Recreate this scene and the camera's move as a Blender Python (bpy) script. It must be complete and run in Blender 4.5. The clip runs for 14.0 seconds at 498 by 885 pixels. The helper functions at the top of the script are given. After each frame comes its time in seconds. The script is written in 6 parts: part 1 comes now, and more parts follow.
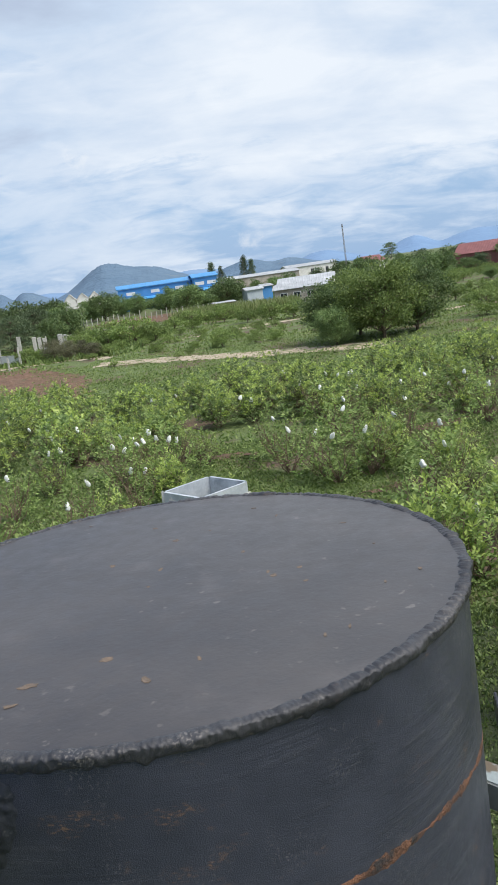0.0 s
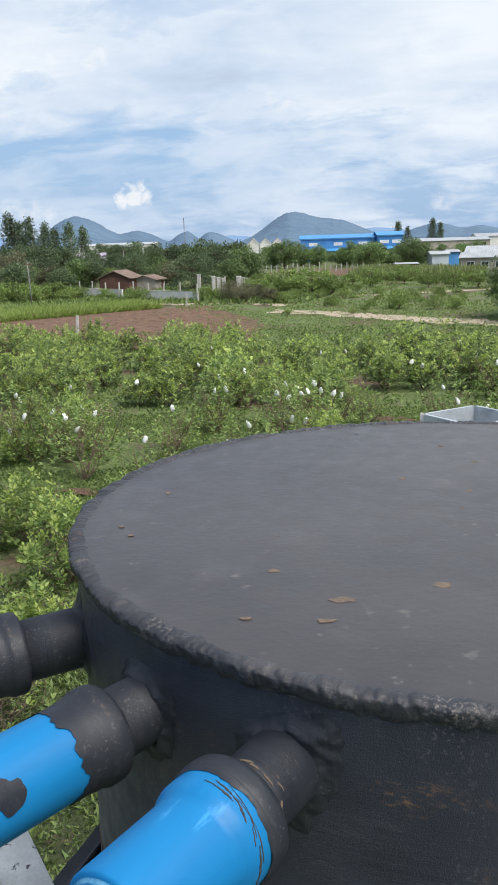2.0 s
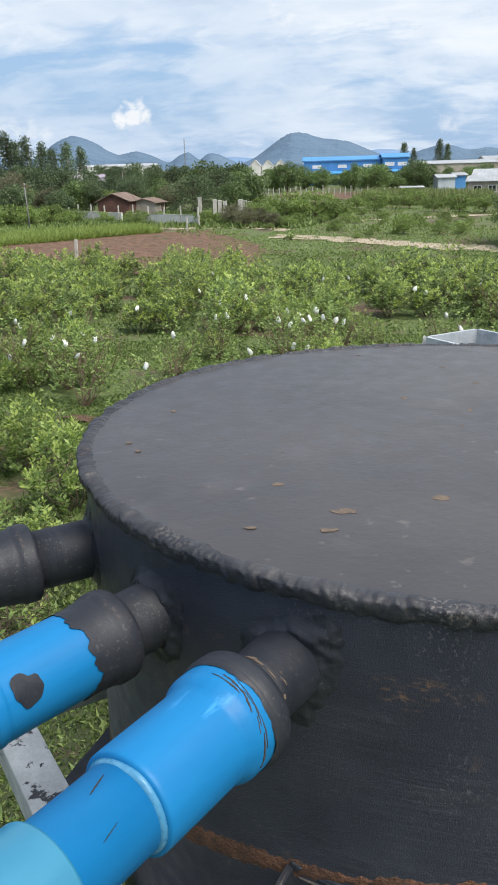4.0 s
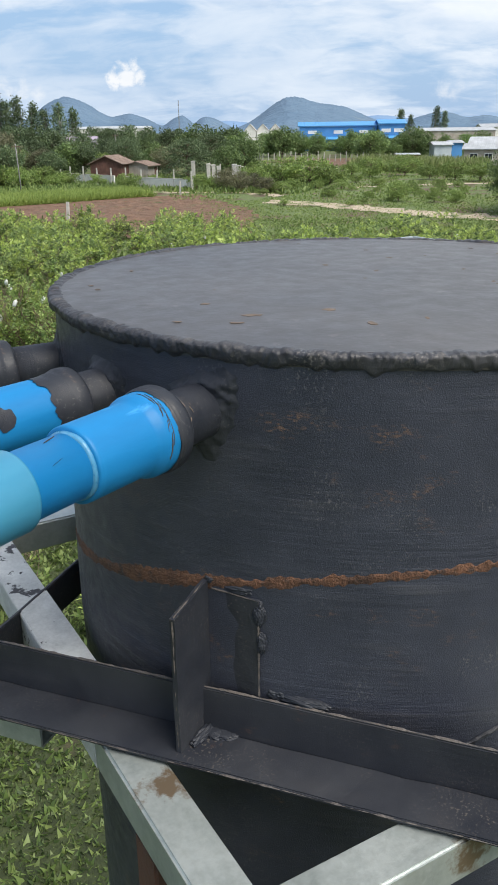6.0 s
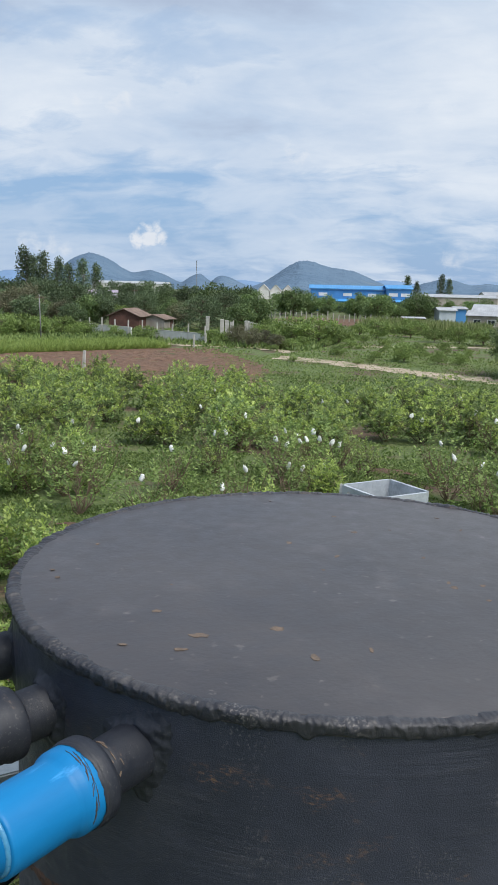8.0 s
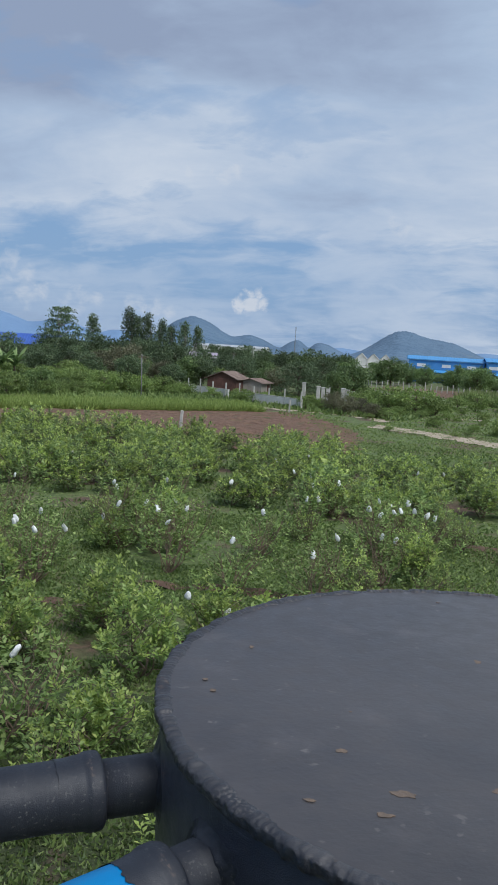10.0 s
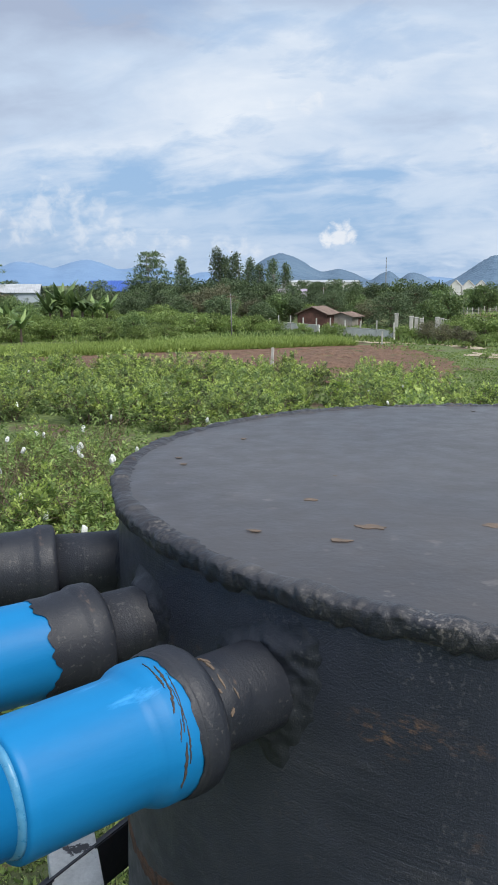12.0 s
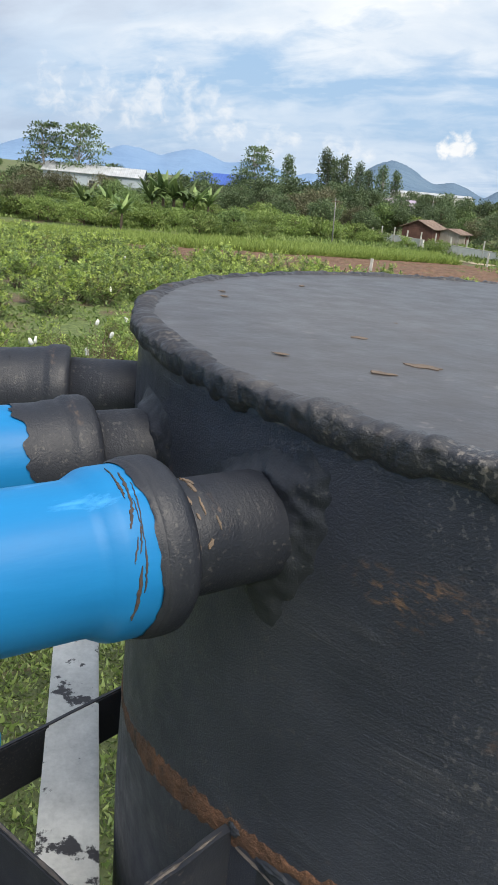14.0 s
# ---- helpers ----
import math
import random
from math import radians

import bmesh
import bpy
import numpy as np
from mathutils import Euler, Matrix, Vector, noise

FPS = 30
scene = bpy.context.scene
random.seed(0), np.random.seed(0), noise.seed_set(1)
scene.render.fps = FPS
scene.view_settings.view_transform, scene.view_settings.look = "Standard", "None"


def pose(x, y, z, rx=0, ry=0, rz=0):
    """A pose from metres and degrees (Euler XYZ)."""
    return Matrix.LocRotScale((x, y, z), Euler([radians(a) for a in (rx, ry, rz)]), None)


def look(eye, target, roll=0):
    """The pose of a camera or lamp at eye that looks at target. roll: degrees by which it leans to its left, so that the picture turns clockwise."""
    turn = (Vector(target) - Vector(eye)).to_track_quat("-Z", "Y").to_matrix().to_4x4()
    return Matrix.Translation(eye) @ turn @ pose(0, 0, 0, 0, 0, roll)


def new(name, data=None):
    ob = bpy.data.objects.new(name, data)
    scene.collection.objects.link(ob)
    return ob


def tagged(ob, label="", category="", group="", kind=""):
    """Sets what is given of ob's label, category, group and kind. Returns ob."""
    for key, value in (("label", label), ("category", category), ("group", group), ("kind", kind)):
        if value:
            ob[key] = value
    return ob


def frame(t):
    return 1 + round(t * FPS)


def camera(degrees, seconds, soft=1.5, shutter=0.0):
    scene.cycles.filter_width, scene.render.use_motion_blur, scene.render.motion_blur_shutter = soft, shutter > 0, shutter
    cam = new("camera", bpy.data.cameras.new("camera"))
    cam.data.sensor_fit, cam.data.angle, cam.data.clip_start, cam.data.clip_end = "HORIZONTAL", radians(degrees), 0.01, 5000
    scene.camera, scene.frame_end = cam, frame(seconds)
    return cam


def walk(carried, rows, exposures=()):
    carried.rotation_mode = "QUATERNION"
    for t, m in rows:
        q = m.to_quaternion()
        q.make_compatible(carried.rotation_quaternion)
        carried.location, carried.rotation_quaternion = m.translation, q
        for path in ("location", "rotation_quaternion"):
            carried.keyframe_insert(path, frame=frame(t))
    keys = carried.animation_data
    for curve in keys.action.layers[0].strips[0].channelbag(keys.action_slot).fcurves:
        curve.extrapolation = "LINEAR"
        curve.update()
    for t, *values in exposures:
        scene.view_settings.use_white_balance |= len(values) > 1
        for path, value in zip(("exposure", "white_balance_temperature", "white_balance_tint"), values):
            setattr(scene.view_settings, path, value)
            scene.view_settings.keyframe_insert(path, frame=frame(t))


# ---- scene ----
cam = camera(33.1, 14.0, soft=1.1)
PATH = [
    (0, (0.052, -0.967, 6.127), (0.251, 0.984, 5.735), -8.2),
    (0.5, (-0.079, -0.896, 6.19), (-0.041, 1.083, 5.902), -3.1),
    (1, (-0.118, -0.844, 6.12), (-0.221, 1.129, 5.81), -1.0),
    (1.5, (-0.122, -0.781, 6.049), (-0.311, 1.172, 5.665), -1.5),
    (2, (-0.112, -0.78, 6.033), (-0.29, 1.157, 5.571), -1.9),
    (2.5, (-0.109, -0.79, 6.033), (-0.27, 1.138, 5.527), -1.9),
    (3, (-0.11, -0.786, 6.031), (-0.265, 1.135, 5.498), -1.7),
    (3.2, (-0.11, -0.788, 6.031), (-0.267, 1.132, 5.492), -1.6),
    (5.3, (-0.122, -0.835, 5.979), (-0.336, 0.998, 5.208), -2.4),
    (5.5, (-0.093, -0.866, 5.952), (-0.292, 0.971, 5.186), -2.1),
    (6, (-0.042, -0.994, 5.955), (-0.202, 0.872, 5.256), -0.8),
    (6.5, (0.012, -1.052, 5.966), (-0.097, 0.84, 5.327), 1.3),
    (7, (0.002, -1.029, 5.969), (-0.165, 0.879, 5.395), 1.2),
    (7.2, (-0.011, -1.038, 5.993), (-0.192, 0.881, 5.459), 0.9),
    (9.3, (0.037, -0.793, 6.184), (-0.196, 1.183, 5.986), 3.8),
    (9.5, (-0.01, -0.804, 6.135), (-0.327, 1.161, 5.931), 3.6),
    (10, (-0.108, -0.832, 6.103), (-0.513, 1.114, 5.885), 3.6),
    (10.5, (-0.136, -0.808, 6.044), (-0.519, 1.137, 5.776), 2.9),
    (11, (-0.109, -0.73, 6.005), (-0.571, 1.186, 5.663), 2.6),
    (11.5, (-0.074, -0.72, 5.962), (-0.61, 1.173, 5.606), 1.1),
    (12, (-0.021, -0.732, 5.94), (-0.634, 1.136, 5.57), 0.1),
    (12.5, (-0.049, -0.73, 5.906), (-0.722, 1.1, 5.46), 1.2),
    (13, (-0.035, -0.725, 5.907), (-0.713, 1.093, 5.421), 2.3),
    (13.5, (-0.053, -0.753, 5.937), (-0.781, 1.033, 5.41), 4.3),
    (14, (-0.015, -0.656, 5.878), (-0.779, 1.095, 5.284), 5.5),
]
walk(cam, [(t, look(eye, target, roll)) for t, eye, target, roll in PATH],
     exposures=[(0.0, 0.10, 6600, 10), (0.4, -0.6, 5800, 10), (0.6, -0.6, 5800, 10), (1.0, -0.33, 6050, 10), (1.5, -0.08, 6450, 10), (2.0, 0.14, 6700, 10),
                (3.0, 0.15, 6700, 10), (5.5, 0.27, 6900, 10), (6.5, 0.19, 6700, 10), (7.2, 0.19, 6700, 10), (9.3, -0.58, 6000, 10), (9.8, -0.48, 6050, 10), (10.5, -0.3, 6150, 10), (11.0, -0.12, 6300, 10),
                (11.5, 0.10, 6600, 10), (12.0, 0.03, 6500, 10), (12.5, 0.20, 6800, 10), (14.0, 0.26, 7000, 10)])

# ---- light ----
SUN_ELEVATION, SUN_AZIMUTH = 56.0, 128.0    # azimuth clockwise from +y: behind the camera, to its right
world = bpy.data.worlds.new("overcast_sky")
scene.world = world
world.use_nodes = True


def build_sky():
    nt = world.node_tree
    nt.nodes.clear()
    N, L = nt.nodes.new, nt.links.new
    out = N("ShaderNodeOutputWorld")
    tc = N("ShaderNodeTexCoord")
    sky = N("ShaderNodeTexSky")
    sky.sky_type = "NISHITA"
    sky.sun_disc = False
    sky.sun_elevation, sky.sun_rotation = radians(SUN_ELEVATION), radians(SUN_AZIMUTH)
    sky.air_density, sky.dust_density = 1.4, 0.8
    blue = N("ShaderNodeBackground")
    blue.inputs[1].default_value = 0.085
    L(sky.outputs[0], blue.inputs[0])

    def noise_of(scale, stretch, detail, rough, shift):
        m = N("ShaderNodeMapping")
        m.inputs["Scale"].default_value = (1, 1, stretch)
        m.inputs["Location"].default_value = shift
        L(tc.outputs["Generated"], m.inputs["Vector"])
        n = N("ShaderNodeTexNoise")
        n.inputs["Scale"].default_value = scale
        n.inputs["Detail"].default_value = detail
        n.inputs["Roughness"].default_value = rough
        n.inputs["Distortion"].default_value = 0.4
        L(m.outputs[0], n.inputs["Vector"])
        return n.outputs["Fac"]

    def math_node(op, a, b, clamp=False):
        n = N("ShaderNodeMath")
        n.operation, n.use_clamp = op, clamp
        for k, v in enumerate((a, b)):
            if isinstance(v, (int, float)):
                n.inputs[k].default_value = v
            else:
                L(v, n.inputs[k])
        return n.outputs[0]

    def span(v, lo, hi, to0=0.0, to1=1.0):
        n = N("ShaderNodeMapRange")
        n.interpolation_type = "SMOOTHSTEP"
        for k, x in zip((1, 2, 3, 4), (lo, hi, to0, to1)):
            n.inputs[k].default_value = x
        L(v, n.inputs[0])
        return n.outputs[0]

    sheet = noise_of(3.0, 2.6, 6, 0.52, (3.1, 0.4, 0.2))
    wisps = noise_of(9.0, 2.4, 7, 0.6, (0.3, 1.7, 0.0))
    sep = N("ShaderNodeSeparateXYZ")
    L(tc.outputs["Generated"], sep.inputs[0])
    # a flat deck of cloud overhead, which narrows into streaks towards the horizon
    level = math_node("ADD", math_node("MAXIMUM", sep.outputs[2], 0.0), 0.30)
    deck = N("ShaderNodeCombineXYZ")
    L(math_node("DIVIDE", sep.outputs[0], level), deck.inputs[0]); L(math_node("DIVIDE", sep.outputs[1], level), deck.inputs[1])

    def deck_noise(scale, detail, rough, shift, warp):
        m = N("ShaderNodeMapping")
        m.inputs["Location"].default_value = shift
        m.inputs["Rotation"].default_value = (0, 0, 0.25)
        m.inputs["Scale"].default_value = (0.8, 1.25, 1)
        L(deck.outputs[0], m.inputs["Vector"])
        n = N("ShaderNodeTexNoise")
        for key, v in (("Scale", scale), ("Detail", detail), ("Roughness", rough), ("Distortion", warp)):
            n.inputs[key].default_value = v
        L(m.outputs[0], n.inputs["Vector"])
        return n.outputs["Fac"]

    folds, streaks = deck_noise(2.8, 8, 0.56, (2.0, 5.0, 0), 0.5), deck_noise(7.5, 6, 0.58, (9.0, 1.0, 0), 0.7)
    cover = math_node("ADD", math_node("ADD", math_node("MULTIPLY", sheet, 0.42), math_node("MULTIPLY", wisps, 0.12)),
                      math_node("ADD", math_node("MULTIPLY", folds, 0.30), math_node("MULTIPLY", streaks, 0.16)))
    mask = span(cover, 0.39, 0.55)
    # thicker cloud to the east, thinner to the west, denser overhead
    east = span(sep.outputs[0], -0.35, 0.25, -0.10, 0.25)
    high = span(sep.outputs[2], 0.09, 0.20, -0.34, 0.70)
    mask = math_node("ADD", math_node("ADD", mask, east), high, True)

    # cumulus heads over the far hills: azimuth, elevation, width in degrees
    heads = banks = None
    puffs = [(-13.0, 3.0, 0.90, 0.95), (-12.2, 3.1, 1.25, 1.0), (-12.3, 3.6, 1.0, 1.0), (-11.75, 3.85, 0.80, 1.0), (-11.4, 3.1, 0.90, 0.95)]
    puff_rnd = random.Random(31)
    for az, el, wide, n, body in ((-18.0, 2.4, 0.8, 3, 0.80), (-20.2, 2.5, 0.8, 3, 0.80), (-23.5, 2.6, 1.2, 3, 0.74), (-28.5, 3.4, 1.8, 5, 0.80), (-32.0, 4.0, 2.2, 6, 0.84), (-36.5, 3.8, 2.2, 4, 0.78),
                                  (8.4, 2.3, 0.9, 3, 0.72), (-14.2, 11.2, 0.9, 3, 0.80), (-16.4, 11.4, 0.5, 1, 0.74), (-3.0, 8.4, 0.9, 2, 0.70)):
        for k in range(n):
            puffs.append((az + puff_rnd.uniform(-wide, wide), el + puff_rnd.uniform(-0.3, 0.55) * wide, puff_rnd.uniform(0.55, 1.0) * (0.5 + 0.5 * wide), body))
    for az, el, size, body in puffs:
        v = Vector((math.sin(radians(az)) * math.cos(radians(el)), math.cos(radians(az)) * math.cos(radians(el)), math.sin(radians(el))))
        d = N("ShaderNodeVectorMath")
        d.operation = "DISTANCE"
        L(tc.outputs["Generated"], d.inputs[0])
        d.inputs[1].default_value = v
        r = math.sin(radians(size))
        one = span(d.outputs["Value"], 0.0, r * (1.25 if body > 0.9 else 2.1), body, 0.0)
        if body > 0.9:
            heads = one if heads is None else math_node("MAXIMUM", heads, one)
        else:
            banks = one if banks is None else math_node("MAXIMUM", banks, one)
    billow = noise_of(62.0, 1.2, 6, 0.55, (0, 0, 0))
    heads = span(math_node("ADD", math_node("MULTIPLY", heads, 0.72), math_node("MULTIPLY", billow, 1.3)), 0.97, 1.38)
    banks = span(math_node("ADD", math_node("MULTIPLY", banks, 0.60), math_node("MULTIPLY", billow, 1.0)), 0.74, 1.18, 0.0, 0.62)
    heads = math_node("MAXIMUM", heads, banks)

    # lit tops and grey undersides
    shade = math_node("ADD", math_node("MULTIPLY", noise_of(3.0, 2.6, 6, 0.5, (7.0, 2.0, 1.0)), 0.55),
                      math_node("ADD", math_node("MULTIPLY", deck_noise(3.4, 8, 0.56, (0.0, 3.0, 0), 0.6), 0.31), math_node("MULTIPLY", streaks, 0.14)))
    # the high cloud to the west is thick and grey underneath
    thick = math_node("MULTIPLY", span(sep.outputs[2], 0.21, 0.34, 0.0, 0.27), span(sep.outputs[0], -0.30, 0.25, 1.0, 0.2))
    shade = math_node("SUBTRACT", math_node("SUBTRACT", shade, thick), span(sep.outputs[0], -0.58, -0.22, 0.13, 0.0))
    ramp = N("ShaderNodeValToRGB")
    els = ramp.color_ramp.elements
    els[0].position, els[0].color = 0.24, (0.40, 0.48, 0.64, 1)
    els[1].position, els[1].color = 0.60, (0.80, 0.87, 0.96, 1)
    mid = els.new(0.42)
    mid.color = (0.56, 0.68, 0.85, 1)
    L(shade, ramp.inputs[0])
    cloud = N("ShaderNodeBackground")
    cloud.inputs[1].default_value = 0.98
    L(ramp.outputs[0], cloud.inputs[0])
    head = N("ShaderNodeBackground")
    head.inputs[0].default_value, head.inputs[1].default_value = (0.90, 0.92, 0.95, 1), 0.98
    veil = N("ShaderNodeBackground")
    veil.inputs[0].default_value, veil.inputs[1].default_value = (0.31, 0.51, 0.82, 1), 1.0
    base = N("ShaderNodeMixShader")
    base.inputs[0].default_value = 0.8
    L(blue.outputs[0], base.inputs[1]); L(veil.outputs[0], base.inputs[2])
    mix = N("ShaderNodeMixShader")
    L(mask, mix.inputs[0]); L(base.outputs[0], mix.inputs[1]); L(cloud.outputs[0], mix.inputs[2])
    top = N("ShaderNodeMixShader")
    L(math_node("MULTIPLY", heads, 0.78), top.inputs[0]); L(mix.outputs[0], top.inputs[1]); L(head.outputs[0], top.inputs[2])
    L(top.outputs[0], out.inputs[0])


build_sky()
sun = new("sun", bpy.data.lights.new("sun", "SUN"))
sun.data.energy, sun.data.angle, sun.data.color = 3.7, radians(38), (1.0, 0.95, 0.88)
sun.matrix_world = look((0, 0, 0), (-math.sin(radians(SUN_AZIMUTH)), -math.cos(radians(SUN_AZIMUTH)), -math.tan(radians(SUN_ELEVATION))))


# ---- materials ----
def surface(name, dark, light, scale=8.0, rough=0.6, bump=0.2, bump_scale=60.0, metal=0.0, stain=None, stain_scale=4.0,
            stain_from=0.6, stain_soft=0.08, rand=0.0, stretch=(1, 1, 1), rough_var=0.12, bump_dist=0.004, spec=0.5,
            fleck=None, fleck_scale=120.0, fleck_from=0.64, fleck_where=0.5):
    """Two-tone mottled surface with fine relief, optional stains of a third colour and a change of tone from object to object."""
    m = bpy.data.materials.new(name)
    m.use_nodes = True
    nt = m.node_tree
    N, L = nt.nodes.new, nt.links.new
    b = nt.nodes["Principled BSDF"]
    b.inputs["Metallic"].default_value = metal
    b.inputs["Specular IOR Level"].default_value = spec
    tc, mp = N("ShaderNodeTexCoord"), N("ShaderNodeMapping")
    mp.inputs["Scale"].default_value = stretch
    L(tc.outputs["Object"], mp.inputs[0])

    def noise_of(s, detail=6.0, rg=0.6):
        n = N("ShaderNodeTexNoise")
        n.inputs["Scale"].default_value, n.inputs["Detail"].default_value, n.inputs["Roughness"].default_value = s, detail, rg
        L(mp.outputs[0], n.inputs["Vector"])
        return n.outputs["Fac"]

    n1, n2 = noise_of(scale), noise_of(scale * 9, 4)
    add = N("ShaderNodeMath")
    add.operation = "MULTIPLY_ADD"
    L(n2, add.inputs[0]); add.inputs[1].default_value = 0.45; L(n1, add.inputs[2])
    ramp = N("ShaderNodeValToRGB")
    ramp.color_ramp.elements[0].position, ramp.color_ramp.elements[0].color = 0.52, (*dark, 1)
    ramp.color_ramp.elements[1].position, ramp.color_ramp.elements[1].color = 0.92, (*light, 1)
    L(add.outputs[0], ramp.inputs[0])
    colour = ramp.outputs[0]
    if stain:
        s = noise_of(stain_scale, 8, 0.65)
        mr = N("ShaderNodeMapRange")
        mr.inputs[1].default_value, mr.inputs[2].default_value = stain_from, stain_from + stain_soft
        L(s, mr.inputs[0])
        mx = N("ShaderNodeMix")
        mx.data_type = "RGBA"
        L(mr.outputs[0], mx.inputs[0]); L(colour, mx.inputs[6]); mx.inputs[7].default_value = (*stain, 1)
        colour = mx.outputs[2]
    if fleck:    # small specks, gathered in patches
        fine, wide = N("ShaderNodeMapRange"), N("ShaderNodeMapRange")
        fine.inputs[1].default_value, fine.inputs[2].default_value = fleck_from, fleck_from + 0.05
        wide.inputs[1].default_value, wide.inputs[2].default_value = fleck_where, fleck_where + 0.12
        L(noise_of(fleck_scale, 3, 0.5), fine.inputs[0]); L(noise_of(fleck_scale / 11, 4, 0.6), wide.inputs[0])
        mu, fx = N("ShaderNodeMath"), N("ShaderNodeMix")
        mu.operation = "MULTIPLY"
        L(fine.outputs[0], mu.inputs[0]); L(wide.outputs[0], mu.inputs[1])
        fx.data_type = "RGBA"
        L(mu.outputs[0], fx.inputs[0]); L(colour, fx.inputs[6]); fx.inputs[7].default_value = (*fleck, 1)
        colour = fx.outputs[2]
    if rand:
        oi, hs = N("ShaderNodeObjectInfo"), N("ShaderNodeHueSaturation")
        rr = N("ShaderNodeMapRange")
        rr.inputs[3].default_value, rr.inputs[4].default_value = 1 - rand, 1 + rand
        L(oi.outputs["Random"], rr.inputs[0]); L(rr.outputs[0], hs.inputs["Value"]); L(colour, hs.inputs["Color"])
        colour = hs.outputs[0]
    L(colour, b.inputs["Base Color"])
    rm = N("ShaderNodeMapRange")
    rm.inputs[3].default_value, rm.inputs[4].default_value = rough - rough_var, rough + rough_var
    L(n2, rm.inputs[0]); L(rm.outputs[0], b.inputs["Roughness"])
    if bump:
        bn = N("ShaderNodeBump")
        bn.inputs["Strength"].default_value, bn.inputs["Distance"].default_value = bump, bump_dist
        height = noise_of(bump_scale, 5)
        L(height, bn.inputs["Height"]); L(bn.outputs[0], b.inputs["Normal"])
    return m


def coating(name, dark, light, worn, rust, grain=0.0006, stroke=0.0012, rough=0.5, worn_from=0.60, rust_from=0.60):
    """Brushed bitumen paint: fine sandy grain, level brush strokes in patches, pale rubbed specks, rust showing through here and there."""
    m = bpy.data.materials.new(name)
    m.use_nodes = True
    nt = m.node_tree
    N, L = nt.nodes.new, nt.links.new
    b = nt.nodes["Principled BSDF"]
    tc = N("ShaderNodeTexCoord")

    def noise_of(s, detail=5.0, rg=0.6, stretch=(1, 1, 1), shift=0.0):
        mp, n = N("ShaderNodeMapping"), N("ShaderNodeTexNoise")
        mp.inputs["Scale"].default_value, mp.inputs["Location"].default_value = stretch, (shift, shift * 0.7, shift * 1.3)
        L(tc.outputs["Object"], mp.inputs[0]); L(mp.outputs[0], n.inputs["Vector"])
        n.inputs["Scale"].default_value, n.inputs["Detail"].default_value, n.inputs["Roughness"].default_value = s, detail, rg
        return n.outputs["Fac"]

    def span(v, lo, hi, to0=0.0, to1=1.0):
        n = N("ShaderNodeMapRange")
        for k, x in zip((1, 2, 3, 4), (lo, hi, to0, to1)):
            n.inputs[k].default_value = x
        L(v, n.inputs[0])
        return n.outputs[0]

    def times(a, c):
        n = N("ShaderNodeMath")
        n.operation = "MULTIPLY"
        L(a, n.inputs[0]); L(c, n.inputs[1])
        return n.outputs[0]

    def blend(fac, a, colour):
        n = N("ShaderNodeMix")
        n.data_type = "RGBA"
        L(fac, n.inputs[0]); L(a, n.inputs[6]); n.inputs[7].default_value = (*colour, 1)
        return n.outputs[2]

    ramp = N("ShaderNodeValToRGB")
    ramp.color_ramp.elements[0].position, ramp.color_ramp.elements[0].color = 0.36, (*dark, 1)
    ramp.color_ramp.elements[1].position, ramp.color_ramp.elements[1].color = 0.66, (*light, 1)
    L(noise_of(9.0, 8, 0.62), ramp.inputs[0])
    strokes = noise_of(6.0, 7, 0.62, (1, 1, 20), 3.0)
    patches = span(noise_of(7.0, 4, 0.55, (1, 1, 1.6), 8.0), 0.47, 0.66)
    colour = blend(times(span(strokes, 0.52, 0.75, 0.0, 0.5), patches), ramp.outputs[0], worn)
    where = span(noise_of(16.0, 5, 0.6, (1, 1, 1.7), 21.0), rust_from, rust_from + 0.10)
    specks = span(noise_of(170.0, 5, 0.65, (1, 1, 2.2), 5.0), 0.50, 0.64)
    colour = blend(times(where, specks), colour, rust)
    colour = blend(times(span(noise_of(420.0, 2, 0.5, shift=2.0), worn_from, worn_from + 0.08), span(noise_of(13.0, 5, 0.6, shift=31.0), 0.50, 0.68)), colour, worn)
    L(colour, b.inputs["Base Color"])
    L(span(noise_of(60.0, 5), 0.3, 0.7, rough - 0.10, rough + 0.12), b.inputs["Roughness"])
    b.inputs["Specular IOR Level"].default_value = 0.45
    normal = None
    for height, dist, power in ((noise_of(900.0, 3, 0.6), grain * 0.5, 0.8), (noise_of(210.0, 3), grain * 0.5, 0.2), (noise_of(40.0, 4), stroke, 0.25), (times(strokes, patches), stroke * 1.6, 0.55)):
        bn = N("ShaderNodeBump")
        bn.inputs["Strength"].default_value, bn.inputs["Distance"].default_value = power, dist
        L(height, bn.inputs["Height"])
        if normal is not None:
            L(normal, bn.inputs["Normal"])
        normal = bn.outputs[0]
    L(normal, b.inputs["Normal"])
    return m


